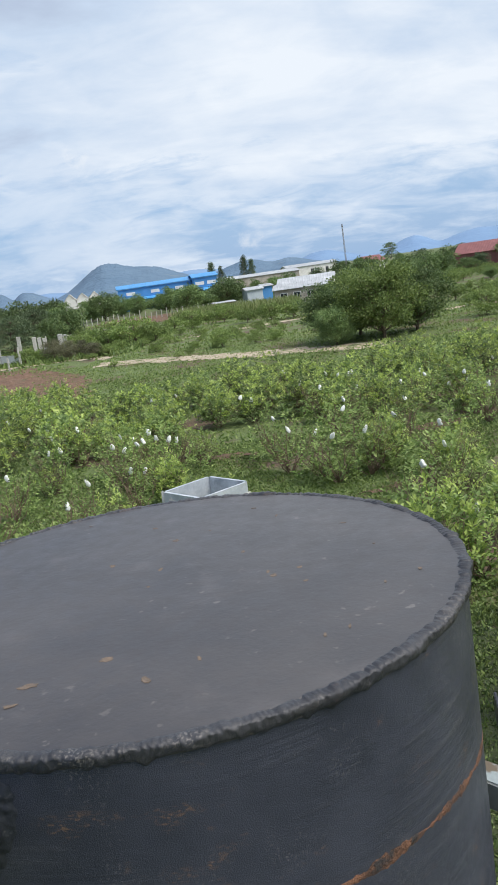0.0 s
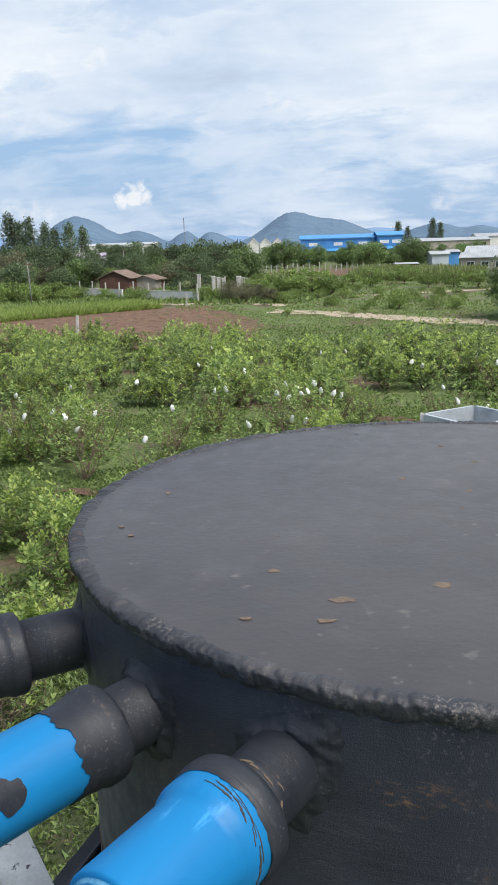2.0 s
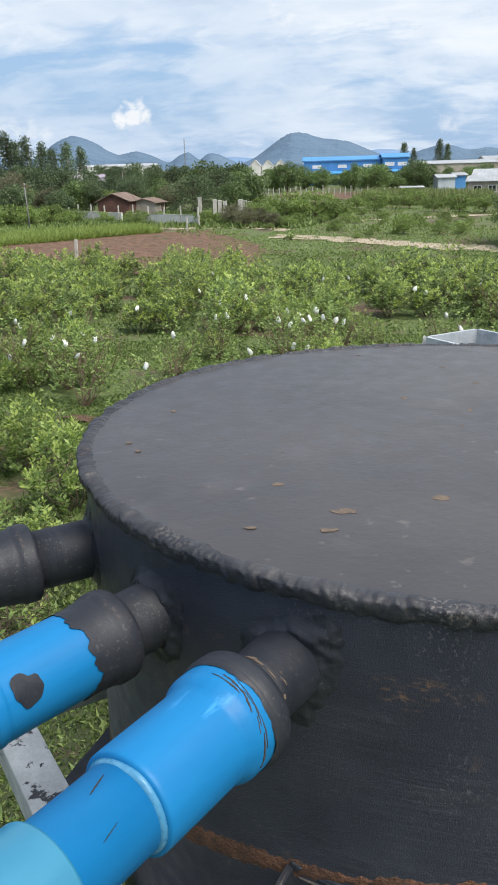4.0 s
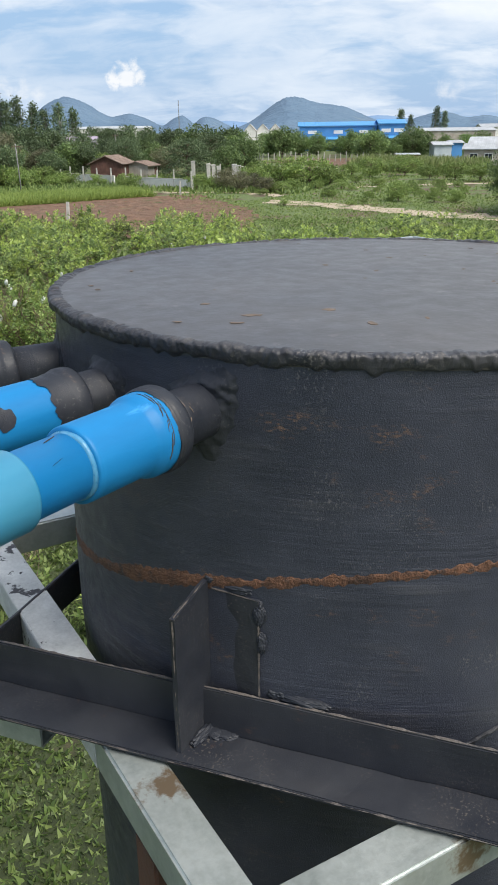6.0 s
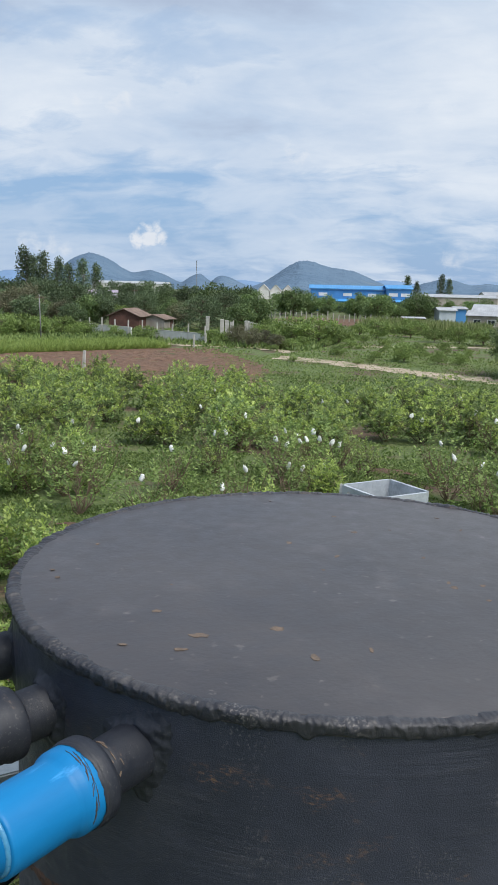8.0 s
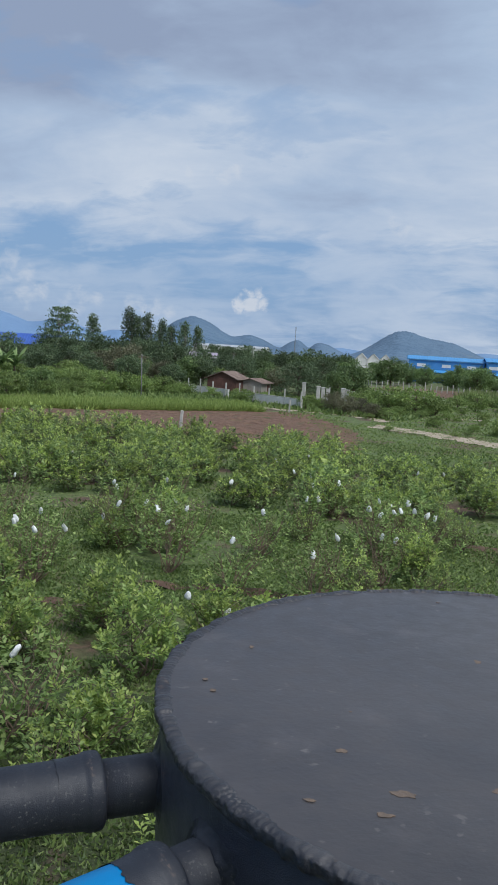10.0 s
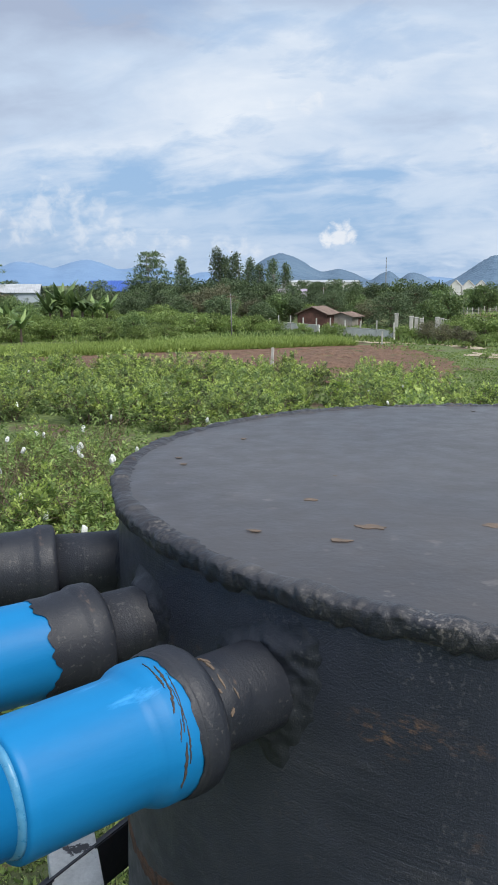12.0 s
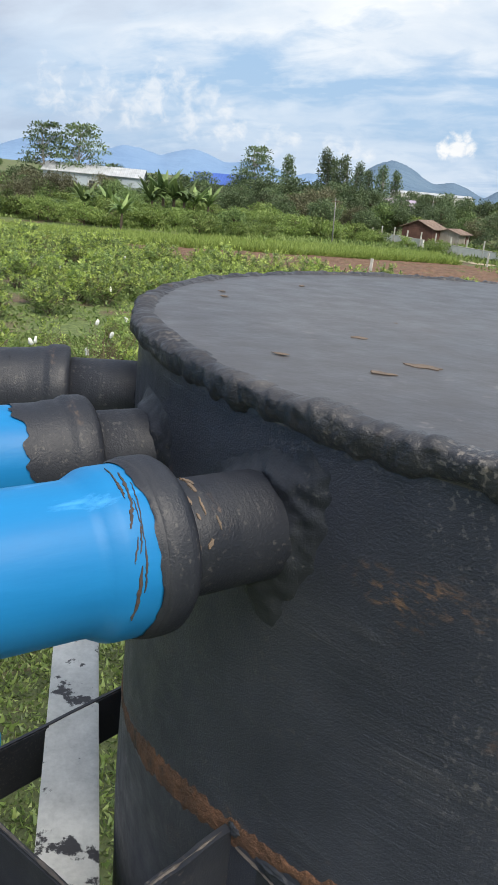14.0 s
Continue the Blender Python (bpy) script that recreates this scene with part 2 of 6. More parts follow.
def foliage(name, dark, mid, light, through_light=0.35, rand=0.2):
    """Leaves: every leaf has its own tone, every plant its own cast; some light comes through."""
    m = bpy.data.materials.new(name)
    m.use_nodes = True
    nt = m.node_tree
    N, L = nt.nodes.new, nt.links.new
    b = nt.nodes["Principled BSDF"]
    out = nt.nodes["Material Output"]
    g, oi = N("ShaderNodeNewGeometry"), N("ShaderNodeObjectInfo")
    ramp = N("ShaderNodeValToRGB")
    e = ramp.color_ramp.elements
    e[0].position, e[0].color = 0.0, (*dark, 1)
    e[1].position, e[1].color = 1.0, (*light, 1)
    k = e.new(0.5)
    k.color = (*mid, 1)
    L(g.outputs["Random Per Island"], ramp.inputs[0])
    hs, rr = N("ShaderNodeHueSaturation"), N("ShaderNodeMapRange")
    rr.inputs[3].default_value, rr.inputs[4].default_value = 1 - rand, 1 + rand
    L(oi.outputs["Random"], rr.inputs[0]); L(rr.outputs[0], hs.inputs["Value"]); L(ramp.outputs[0], hs.inputs["Color"])
    L(hs.outputs[0], b.inputs["Base Color"])
    b.inputs["Roughness"].default_value = 0.55
    b.inputs["Specular IOR Level"].default_value = 0.5
    tr, mx = N("ShaderNodeBsdfTranslucent"), N("ShaderNodeMixShader")
    L(hs.outputs[0], tr.inputs[0])
    mx.inputs[0].default_value = through_light
    L(b.outputs[0], mx.inputs[1]); L(tr.outputs[0], mx.inputs[2]); L(mx.outputs[0], out.inputs[0])
    return m


M = {
    "lid": surface("bitumen_lid", (0.036, 0.033, 0.035), (0.066, 0.0595, 0.058), 5, 0.38, 0.16, 150, spec=0.65, stain=(0.092, 0.083, 0.082), stain_scale=11, stain_from=0.56, stain_soft=0.22, bump_dist=0.0022, fleck=(0.125, 0.112, 0.105), fleck_scale=85, fleck_from=0.66, fleck_where=0.44, rough_var=0.16),
    "bitumen": coating("bitumen_paint", (0.0250, 0.0290, 0.0435), (0.045, 0.0500, 0.070), (0.110, 0.108, 0.114), (0.145, 0.090, 0.062), 0.0013, 0.0022, 0.43, 0.57, 0.585),
    "bead": coating("bitumen_bead", (0.023, 0.0245, 0.031), (0.054, 0.0545, 0.060), (0.15, 0.138, 0.130), (0.13, 0.090, 0.068), 0.0014, 0.0026, 0.40, 0.54, 0.56),
    "lump": coating("bitumen_lump", (0.012, 0.0150, 0.023), (0.026, 0.0300, 0.040), (0.10, 0.097, 0.095), (0.13, 0.09, 0.068), 0.0007, 0.0014, 0.53, 0.61, 0.64),
    "rust": surface("weld_rust", (0.048, 0.026, 0.018), (0.185, 0.086, 0.048), 45, 0.88, 1.0, 220, stain=(0.030, 0.026, 0.026), stain_scale=48, stain_from=0.55, stain_soft=0.10, bump_dist=0.003),
    "chip": surface("rust_chip", (0.098, 0.078, 0.062), (0.19, 0.135, 0.095), 130, 0.7, 0.3, 260),
    "steel": coating("painted_angle_steel", (0.017, 0.020, 0.028), (0.036, 0.039, 0.047), (0.10, 0.09, 0.083), (0.13, 0.07, 0.045), 0.0005, 0.0010, 0.46, 0.58, 0.61),
    "worn": surface("rubbed_paint_edge", (0.045, 0.042, 0.042), (0.115, 0.098, 0.088), 90, 0.55, 0.4, 260),
    "scrape": surface("bare_steel_edge", (0.07, 0.042, 0.033), (0.20, 0.105, 0.07), 40, 0.75, 0.6, 160),
    "galv": surface("galvanised_steel", (0.31, 0.35, 0.34), (0.50, 0.545, 0.53), 18, 0.42, 0.15, 90, metal=0.55, stain=(0.20, 0.15, 0.10), stain_scale=9, stain_from=0.62, stain_soft=0.05),
    "galv_in": surface("galvanised_inside", (0.40, 0.45, 0.49), (0.62, 0.66, 0.69), 24, 0.5, 0.2, 90, metal=0.35, stain=(0.20, 0.23, 0.26), stain_scale=18, stain_from=0.52, stain_soft=0.2),
    "zinc_paint": surface("whitewashed_steel", (0.40, 0.42, 0.42), (0.62, 0.64, 0.63), 25, 0.6, 0.3, 90, stain=(0.035, 0.035, 0.04), stain_scale=30, stain_from=0.565, stain_soft=0.03),
    "mortar": surface("mortar_smear", (0.36, 0.36, 0.33), (0.56, 0.56, 0.53), 30, 0.9, 0.8, 120),
    "pvc": surface("blue_pvc", (0.004, 0.165, 0.41), (0.008, 0.215, 0.50), 9, 0.46, 0.10, 55, stain=(0.05, 0.31, 0.66), stain_scale=30, stain_from=0.66, stain_soft=0.06, stretch=(1, 1, 0.22), spec=0.27),
    "pvc_pale": surface("pale_blue_pvc", (0.030, 0.205, 0.345), (0.050, 0.255, 0.400), 9, 0.34, 0.05, 40, stretch=(1, 1, 0.3)),
    "weedy": foliage("trampled_weeds", (0.042, 0.074, 0.024), (0.090, 0.138, 0.042), (0.17, 0.215, 0.075), 0.25, 0.1),
    "glue": surface("pvc_glue", (0.02, 0.19, 0.38), (0.11, 0.32, 0.50), 30, 0.3, 0.4, 60),
    "scratch": surface("brown_scratch", (0.028, 0.024, 0.024), (0.10, 0.065, 0.052), 60, 0.8, 0.3, 200),
    "darkrust": surface("rusty_post", (0.05, 0.025, 0.018), (0.12, 0.055, 0.035), 12, 0.85, 0.6, 80),
    "ground": None,
    "soil": surface("tilled_red_soil", (0.085, 0.048, 0.031), (0.225, 0.132, 0.085), 1.6, 0.95, 1.0, 1.6, bump_dist=0.35, stain=(0.075, 0.095, 0.032), stain_scale=0.5, stain_from=0.575, stain_soft=0.1),
    "turf": surface("weedy_turf", (0.018, 0.027, 0.010), (0.060, 0.080, 0.026), 2.4, 0.95, 0.9, 16, bump_dist=0.06, stain=(0.075, 0.055, 0.036), stain_scale=1.1, stain_from=0.58, stain_soft=0.12),
    "mulch": surface("brown_mulch", (0.055, 0.032, 0.022), (0.17, 0.10, 0.065), 3.0, 0.95, 0.9, 14, bump_dist=0.06),
    "sand": surface("sandy_track", (0.33, 0.26, 0.19), (0.50, 0.42, 0.32), 0.7, 0.95, 0.5, 4, bump_dist=0.06, stain=(0.10, 0.13, 0.045), stain_scale=0.45, stain_from=0.53),
    "bark": surface("grey_brown_bark", (0.07, 0.05, 0.035), (0.20, 0.155, 0.11), 6, 0.9, 0.8, 18, bump_dist=0.02, rand=0.2),
    "pale_bark": surface("pale_trunk_bark", (0.20, 0.18, 0.15), (0.42, 0.39, 0.34), 4, 0.9, 0.6, 14, bump_dist=0.02),
    "twig": surface("dry_twigs", (0.11, 0.075, 0.05), (0.26, 0.19, 0.14), 5, 0.9, 0.3, 30),
    "bag": surface("white_fruit_bag", (0.66, 0.68, 0.67), (0.86, 0.87, 0.86), 18, 0.55, 0.8, 30, bump_dist=0.02, rand=0.12),
    "shoot": foliage("young_guava_shoots", (0.30, 0.41, 0.085), (0.40, 0.51, 0.125), (0.51, 0.59, 0.19), 0.4),
    "guava": foliage("guava_leaves", (0.105, 0.172, 0.048), (0.220, 0.322, 0.090), (0.37, 0.47, 0.16), 0.40),
    "guava_far": foliage("orchard_leaves", (0.100, 0.160, 0.058), (0.20, 0.285, 0.10), (0.33, 0.42, 0.165), 0.4, 0.30),
    "tree": foliage("tree_leaves", (0.080, 0.135, 0.052), (0.140, 0.215, 0.074), (0.22, 0.30, 0.105), 0.25, 0.4),
    "tree_dark": foliage("dark_tree_leaves", (0.066, 0.108, 0.055), (0.105, 0.155, 0.072), (0.155, 0.21, 0.092), 0.2, 0.35),
    "dry": foliage("dry_brownish_leaves", (0.098, 0.096, 0.058), (0.140, 0.140, 0.080), (0.20, 0.20, 0.112), 0.25, 0.25),
    "feather": foliage("feathery_leaves", (0.125, 0.195, 0.058), (0.20, 0.285, 0.080), (0.31, 0.395, 0.12), 0.38, 0.22),
    "grass": foliage("grass_blades", (0.095, 0.150, 0.044), (0.15, 0.225, 0.060), (0.24, 0.31, 0.10), 0.3, 0.1),
    "meadow": foliage("meadow_grass_blades", (0.14, 0.215, 0.060), (0.205, 0.29, 0.080), (0.29, 0.36, 0.115), 0.3, 0.1),
    "tall_grass": foliage("tall_grass_blades", (0.17, 0.25, 0.055), (0.25, 0.34, 0.08), (0.36, 0.44, 0.13), 0.3, 0.1),
    "cane": foliage("cane_leaves", (0.14, 0.19, 0.06), (0.22, 0.28, 0.09), (0.36, 0.39, 0.18), 0.3, 0.1),
    "concrete": surface("cast_concrete", (0.34, 0.33, 0.30), (0.56, 0.55, 0.51), 1.6, 0.9, 0.4, 12, bump_dist=0.02, rand=0.1),
    "wall_white": surface("weathered_whitewash", (0.60, 0.59, 0.56), (0.80, 0.79, 0.76), 0.8, 0.9, 0.2, 9, rand=0.05),
    "block": surface("grey_block_wall", (0.30, 0.27, 0.23), (0.47, 0.43, 0.38), 0.8, 0.95, 0.4, 6, bump_dist=0.03),
    "blue_roof": surface("blue_metal_sheet", (0.05, 0.27, 0.60), (0.09, 0.36, 0.70), 0.4, 0.45, 0.0, rand=0.05),
    "blue_dark": surface("blue_painted_wall", (0.05, 0.22, 0.50), (0.08, 0.28, 0.60), 0.4, 0.6, 0.0),
    "tin": surface("zinc_roof_sheet", (0.30, 0.32, 0.34), (0.50, 0.52, 0.54), 0.6, 0.5, 0.0, stain=(0.30, 0.22, 0.16), stain_scale=0.5, stain_from=0.63, rand=0.08),
    "tin_blue": surface("pale_blue_wall_sheet", (0.36, 0.42, 0.48), (0.52, 0.58, 0.63), 0.5, 0.6, 0.0),
    "tarp": surface("blue_tarpaulin_roof", (0.035, 0.09, 0.36), (0.06, 0.14, 0.47), 0.6, 0.5, 0.0),
    "redtin": surface("red_roof_sheet", (0.17, 0.06, 0.062), (0.27, 0.105, 0.10), 0.6, 0.6, 0.0),
    "brown_wall": surface("brown_board_wall", (0.075, 0.038, 0.030), (0.155, 0.075, 0.058), 1.5, 0.9, 0.3, 8, bump_dist=0.02),
    "brown_roof": surface("old_brown_roof", (0.14, 0.10, 0.085), (0.28, 0.21, 0.17), 0.9, 0.9, 0.3, 6, bump_dist=0.03),
    "mauve": surface("mauve_plaster", (0.26, 0.22, 0.30), (0.40, 0.35, 0.43), 0.6, 0.9, 0.0),
    "glass": surface("dark_window_glass", (0.015, 0.02, 0.025), (0.05, 0.06, 0.07), 0.8, 0.2, 0.0),
    # the blue of distance haze is mixed into both hill colours
    "hill": surface("hazy_wooded_hillside", (0.080, 0.142, 0.222), (0.120, 0.192, 0.272), 0.006, 0.95, 0.9, 0.03, bump_dist=14.0, stain=(0.16, 0.21, 0.245), stain_scale=0.008, stain_from=0.6),
    "hill_far": surface("haze_blue_ridge", (0.14, 0.24, 0.40), (0.18, 0.29, 0.45), 0.003, 0.95, 0.3, 0.02, bump_dist=14.0),
    "mast": surface("mast_steel", (0.16, 0.16, 0.17), (0.32, 0.31, 0.31), 2, 0.6, 0.0),
}


def ground_material():
    m = bpy.data.materials.new("grassy_ground")
    m.use_nodes = True
    nt = m.node_tree
    N, L = nt.nodes.new, nt.links.new
    b = nt.nodes["Principled BSDF"]
    tc = N("ShaderNodeTexCoord")

    def noise_of(s, detail, rg=0.6):
        n = N("ShaderNodeTexNoise")
        n.inputs["Scale"].default_value, n.inputs["Detail"].default_value, n.inputs["Roughness"].default_value = s, detail, rg
        L(tc.outputs["Object"], n.inputs["Vector"])
        return n.outputs["Fac"]

    def ramp_of(v, stops):
        r = N("ShaderNodeValToRGB")
        e = r.color_ramp.elements
        while len(e) < len(stops):
            e.new(0.5)
        for k, (p, c) in enumerate(stops):
            e[k].position, e[k].color = p, (*c, 1)
        L(v, r.inputs[0])
        return r.outputs[0]

    green = ramp_of(noise_of(3.5, 8), [(0.3, (0.058, 0.088, 0.028)), (0.5, (0.105, 0.145, 0.046)), (0.7, (0.175, 0.225, 0.078))])
    earth = ramp_of(noise_of(5.0, 8), [(0.3, (0.06, 0.042, 0.028)), (0.7, (0.17, 0.115, 0.078))])
    mx, mr = N("ShaderNodeMix"), N("ShaderNodeMapRange")
    mx.data_type = "RGBA"
    mr.inputs[1].default_value, mr.inputs[2].default_value = 0.50, 0.60
    L(noise_of(0.22, 7, 0.62), mr.inputs[0])
    L(mr.outputs[0], mx.inputs[0]); L(green, mx.inputs[6]); L(earth, mx.inputs[7])
    L(mx.outputs[2], b.inputs["Base Color"])
    b.inputs["Roughness"].default_value = 0.95
    bn = N("ShaderNodeBump")
    bn.inputs["Strength"].default_value, bn.inputs["Distance"].default_value = 0.9, 0.08
    L(noise_of(7.0, 8), bn.inputs["Height"]); L(bn.outputs[0], b.inputs["Normal"])
    return m


M["ground"] = ground_material()


# ---- building helpers ----
def part(name, bm, material, parent=None, label="", smooth=False, at=None):
    """Links a bmesh as one mesh object, under a thing or a part where one is given."""
    me = bpy.data.meshes.new(name)
    if smooth:
        for f in bm.faces:
            f.smooth = True
    bm.to_mesh(me)
    bm.free()
    me.materials.append(material)
    ob = new(name, me)
    if parent is not None:
        ob.parent = parent
    if at is not None:
        ob.matrix_basis = at
    if label:
        ob["label"] = label
    return ob


def raw_mesh(name, verts, faces, material):
    me = bpy.data.meshes.new(name)
    me.from_pydata([tuple(v) for v in verts], [], [tuple(f) for f in faces])
    me.materials.append(material)
    me.update()
    return me


def thing(name, m, label, category, group="", kind=""):
    e = new(name)
    e.empty_display_size = 0.1
    e.matrix_basis = m
    return tagged(e, label, category, group, kind)


def box(bm, lo, hi, bevel=0.0, m=None):
    """An axis-aligned block between two corners, bevelled, then moved by m."""
    r = bmesh.ops.create_cube(bm, size=1.0)
    vs = r["verts"]
    lo, hi = Vector(lo), Vector(hi)
    for v in vs:
        v.co = Vector((lo[i] + (v.co[i] + 0.5) * (hi[i] - lo[i]) for i in range(3)))
    if bevel:
        es = list({e for v in vs for e in v.link_edges})
        r = bmesh.ops.bevel(bm, geom=es, offset=bevel, segments=2, affect="EDGES", profile=0.6)
        vs = list({v for f in r["faces"] for v in f.verts} | {v for v in vs if v.is_valid})
    if m is not None:
        bmesh.ops.transform(bm, matrix=m, verts=vs)
    return bm


def lathe(bm, profile, seg=48, rough=0.0, seed=0.0, freq=30.0, cap0=True, cap1=True):
    """Turns (radius, z) pairs round the z axis; rough pushes the skin in and out by lumps."""
    rings = []
    for r, z in profile:
        ring = []
        for k in range(seg):
            a = 2 * math.pi * k / seg
            p = Vector((math.cos(a), math.sin(a), 0))
            rr = r
            if rough:
                rr += rough * noise.noise(Vector((p.x * r * freq + seed, p.y * r * freq, z * freq + seed)))
            ring.append(bm.verts.new((p.x * rr, p.y * rr, z)))
        rings.append(ring)
    for a, b in zip(rings, rings[1:]):
        for k in range(seg):
            bm.faces.new((a[k], a[(k + 1) % seg], b[(k + 1) % seg], b[k]))
    if cap0:
        bm.faces.new(rings[0][::-1])
    if cap1:
        bm.faces.new(rings[-1])
    return bm


def along(start, azimuth, tilt=0.0):
    """A pose whose z axis runs from start in the plan direction azimuth (degrees from +x), rising by tilt."""
    d = Vector((math.cos(radians(azimuth)) * math.cos(radians(tilt)), math.sin(radians(azimuth)) * math.cos(radians(tilt)), math.sin(radians(tilt))))
    x = Vector((0, 0, 1)).cross(d).normalized()
    y = d.cross(x)
    m = Matrix((x, y, d)).transposed().to_4x4()
    m.translation = start
    return m


# ---- ground ----
def rough_sheet(name, outline, z, material, step, height, seed, label, category, kind="structure"):
    """A field lying on the ground: a grid clipped to an outline, with clods and ragged, feathered edges."""
    xs, ys = [p[0] for p in outline], [p[1] for p in outline]
    nx, ny = int((max(xs) - min(xs)) / step) + 1, int((max(ys) - min(ys)) / step) + 1

    def inside(x, y):
        x += 0.9 * noise.noise(Vector((x * 0.5, y * 0.5, seed)))
        y += 0.9 * noise.noise(Vector((x * 0.5 + 9, y * 0.5, seed)))
        c = False
        for (x1, y1), (x2, y2) in zip(outline, outline[1:] + outline[:1]):
            if (y1 > y) != (y2 > y) and x < (x2 - x1) * (y - y1) / (y2 - y1) + x1:
                c = not c
        return c

    ids, verts, faces = {}, [], []
    for i in range(nx):
        for j in range(ny):
            x, y = min(xs) + i * step, min(ys) + j * step
            if not inside(x + step / 2, y + step / 2):
                continue
            f = []
            for a, b in ((i, j), (i + 1, j), (i + 1, j + 1), (i, j + 1)):
                if (a, b) not in ids:
                    px, py = min(xs) + a * step, min(ys) + b * step
                    h = noise.noise(Vector((px * 1.3, py * 1.3, seed))) + 0.6 * noise.noise(Vector((px * 3.1, py * 3.1, seed)))
                    ids[a, b] = len(verts)
                    verts.append((px, py, z + height * (0.5 + 0.5 * h)))
                f.append(ids[a, b])
            faces.append(f)
    ob = new(name, raw_mesh(name, verts, faces, material))
    return tagged(ob, label, category, kind=kind)


bm = bmesh.new()
bmesh.ops.create_grid(bm, x_segments=60, y_segments=60, size=4200)
ground = part("ground", bm, M["ground"])
tagged(ground, "flat green grassland with bare brown patches", "ground", kind="structure")

# ---- the black tank ----
TANK = Vector((0.016, -0.047, 0.0))
TOP, FOOT, RADIUS = 5.8, 4.25, 0.344
tank = thing("water_tank", Matrix.Translation((TANK.x, TANK.y, FOOT)), "black bitumen-coated round steel tank with rusty weld seam", "tank")
H = TOP - FOOT


def shell_radius(a, z):
    """Radius of the uneven shell at an angle (radians) and a height over its foot."""
    r = RADIUS + 0.002
    return r + 0.0022 * noise.noise(Vector((math.cos(a) * r * 7.0 + 3.0, math.sin(a) * r * 7.0, z * 7.0 + 3.0)))


def build_tank():
    bm = bmesh.new()
    prof = [(RADIUS + 0.002, z * 0.05) for z in range(int((H - 0.03) / 0.05) + 1)] + [(RADIUS + 0.002, H - 0.012)]
    lathe(bm, prof, 160, 0.0022, 3.0, 7.0, cap0=False, cap1=False)
    part("shell", bm, M["bitumen"], tank, smooth=True)
    # lid, slightly wavy
    bm = bmesh.new()
    lathe(bm, [(RADIUS + 0.003, H - 0.012), (RADIUS + 0.004, H - 0.004), (RADIUS - 0.004, H), (RADIUS * 0.8, H + 0.0006), (RADIUS * 0.5, H + 0.001), (0.02, H + 0.001)], 160, 0.001, 8.0, 12.0)
    part("lid", bm, M["lid"], tank, "flat grey-black bitumen lid with small rust chips", smooth=False)
    # lumpy bead brushed thickly over the lid's edge: it laps onto the lid and runs down the shell
    seg, ring = 2000, 24
    verts, faces = [], []
    for k in range(seg):
        a = 2 * math.pi * k / seg
        c, s = math.cos(a), math.sin(a)
        p = Vector((c * RADIUS, s * RADIUS, 0.0))
        fat = 1.0 + 0.42 * noise.noise(p * 26) + 0.22 * noise.noise(p * 75 + Vector((0, 0, 4)))
        lap = 0.0078 * (1.0 + 0.55 * noise.noise(p * 40 + Vector((0, 0, 9))) + 0.35 * noise.noise(p * 130))
        run = 0.0105 * (1.0 + 0.35 * noise.noise(p * 38 + Vector((0, 0, 14))) + 0.55 * max(0.0, noise.noise(p * 95 + Vector((0, 0, 17)))))
        for j in range(ring):
            b = 2 * math.pi * j / ring
            cb, sb = math.cos(b), math.sin(b)
            out = 0.0072 * fat if cb > 0 else lap
            up = 0.0036 * fat if sb > 0 else run
            q = p + Vector((0, 0, sb * up * 1.2))
            lean = Vector((-s, c, 0)) * (0.5 * up * sb)    # the brush ridges lean
            ridge = 0.0012 * noise.noise((q + lean * 2.0) * 150) + 0.0014 * noise.noise((q + lean) * 330 + Vector((3, 0, 0))) + 0.0013 * noise.noise(q * 70 + Vector((0, 5, 0)))
            lift = 1.0 if cb > -0.6 else 0.35
            rr = RADIUS + 0.0005 + out * cb + ridge * cb * lift
            zz = H - 0.0022 + up * sb + (ridge * max(sb, 0.0) + 0.0002) * lift
            verts.append((c * rr, s * rr, zz))
    for k in range(seg):
        for j in range(ring):
            k2, j2 = (k + 1) % seg, (j + 1) % ring
            faces.append((k * ring + j, k * ring + j2, k2 * ring + j2, k2 * ring + j))
    me = raw_mesh("rim_bead", verts, faces, M["bead"])
    for f in me.polygons:
        f.use_smooth = True
    bead = new("rim_bead", me)
    bead.parent = tank
    bead["label"] = "lumpy brushed bitumen bead round the lid"

    # rusty seam weld, running at a slant round the shell
    def seam(name, a0, a1, height, width, thick, mat, label, seed, wild):
        bm = bmesh.new()
        n = int((a1 - a0) * 4)
        rows = []
        for k in range(n + 1):
            a = radians(a0 + (a1 - a0) * k / n)
            z = height(math.degrees(a)) - FOOT
            c, s = math.cos(a), math.sin(a)
            wd = width * (0.75 + 0.9 * math.exp(-((math.degrees(a) + 126) / 13) ** 2) + 0.7 * math.exp(-((math.degrees(a) + 160) / 14) ** 2) + wild * noise.noise(Vector((c * 12, s * 12, seed))) + 0.9 * wild * noise.noise(Vector((c * 70, s * 70, seed))))
            up = 0.25 * width * noise.noise(Vector((c * 30, s * 30, seed + 5)))
            row = []
            for j, (t, h) in enumerate(((-1, 0.0), (-0.7, 0.55), (-0.2, 0.9), (0.3, 1.0), (0.75, 0.6), (1, 0.0))):
                r = shell_radius(a, z) - 0.0005 + thick * h * (1 + 0.6 * noise.noise(Vector((c * 40, s * 40, j + seed))))
                row.append(bm.verts.new((c * r, s * r, z + up + t * wd)))
            rows.append(row)
        for p, q in zip(rows, rows[1:]):
            for j in range(5):
                bm.faces.new((p[j], q[j], q[j + 1], p[j + 1]))
        part(name, bm, M[mat], tank, label, smooth=True)

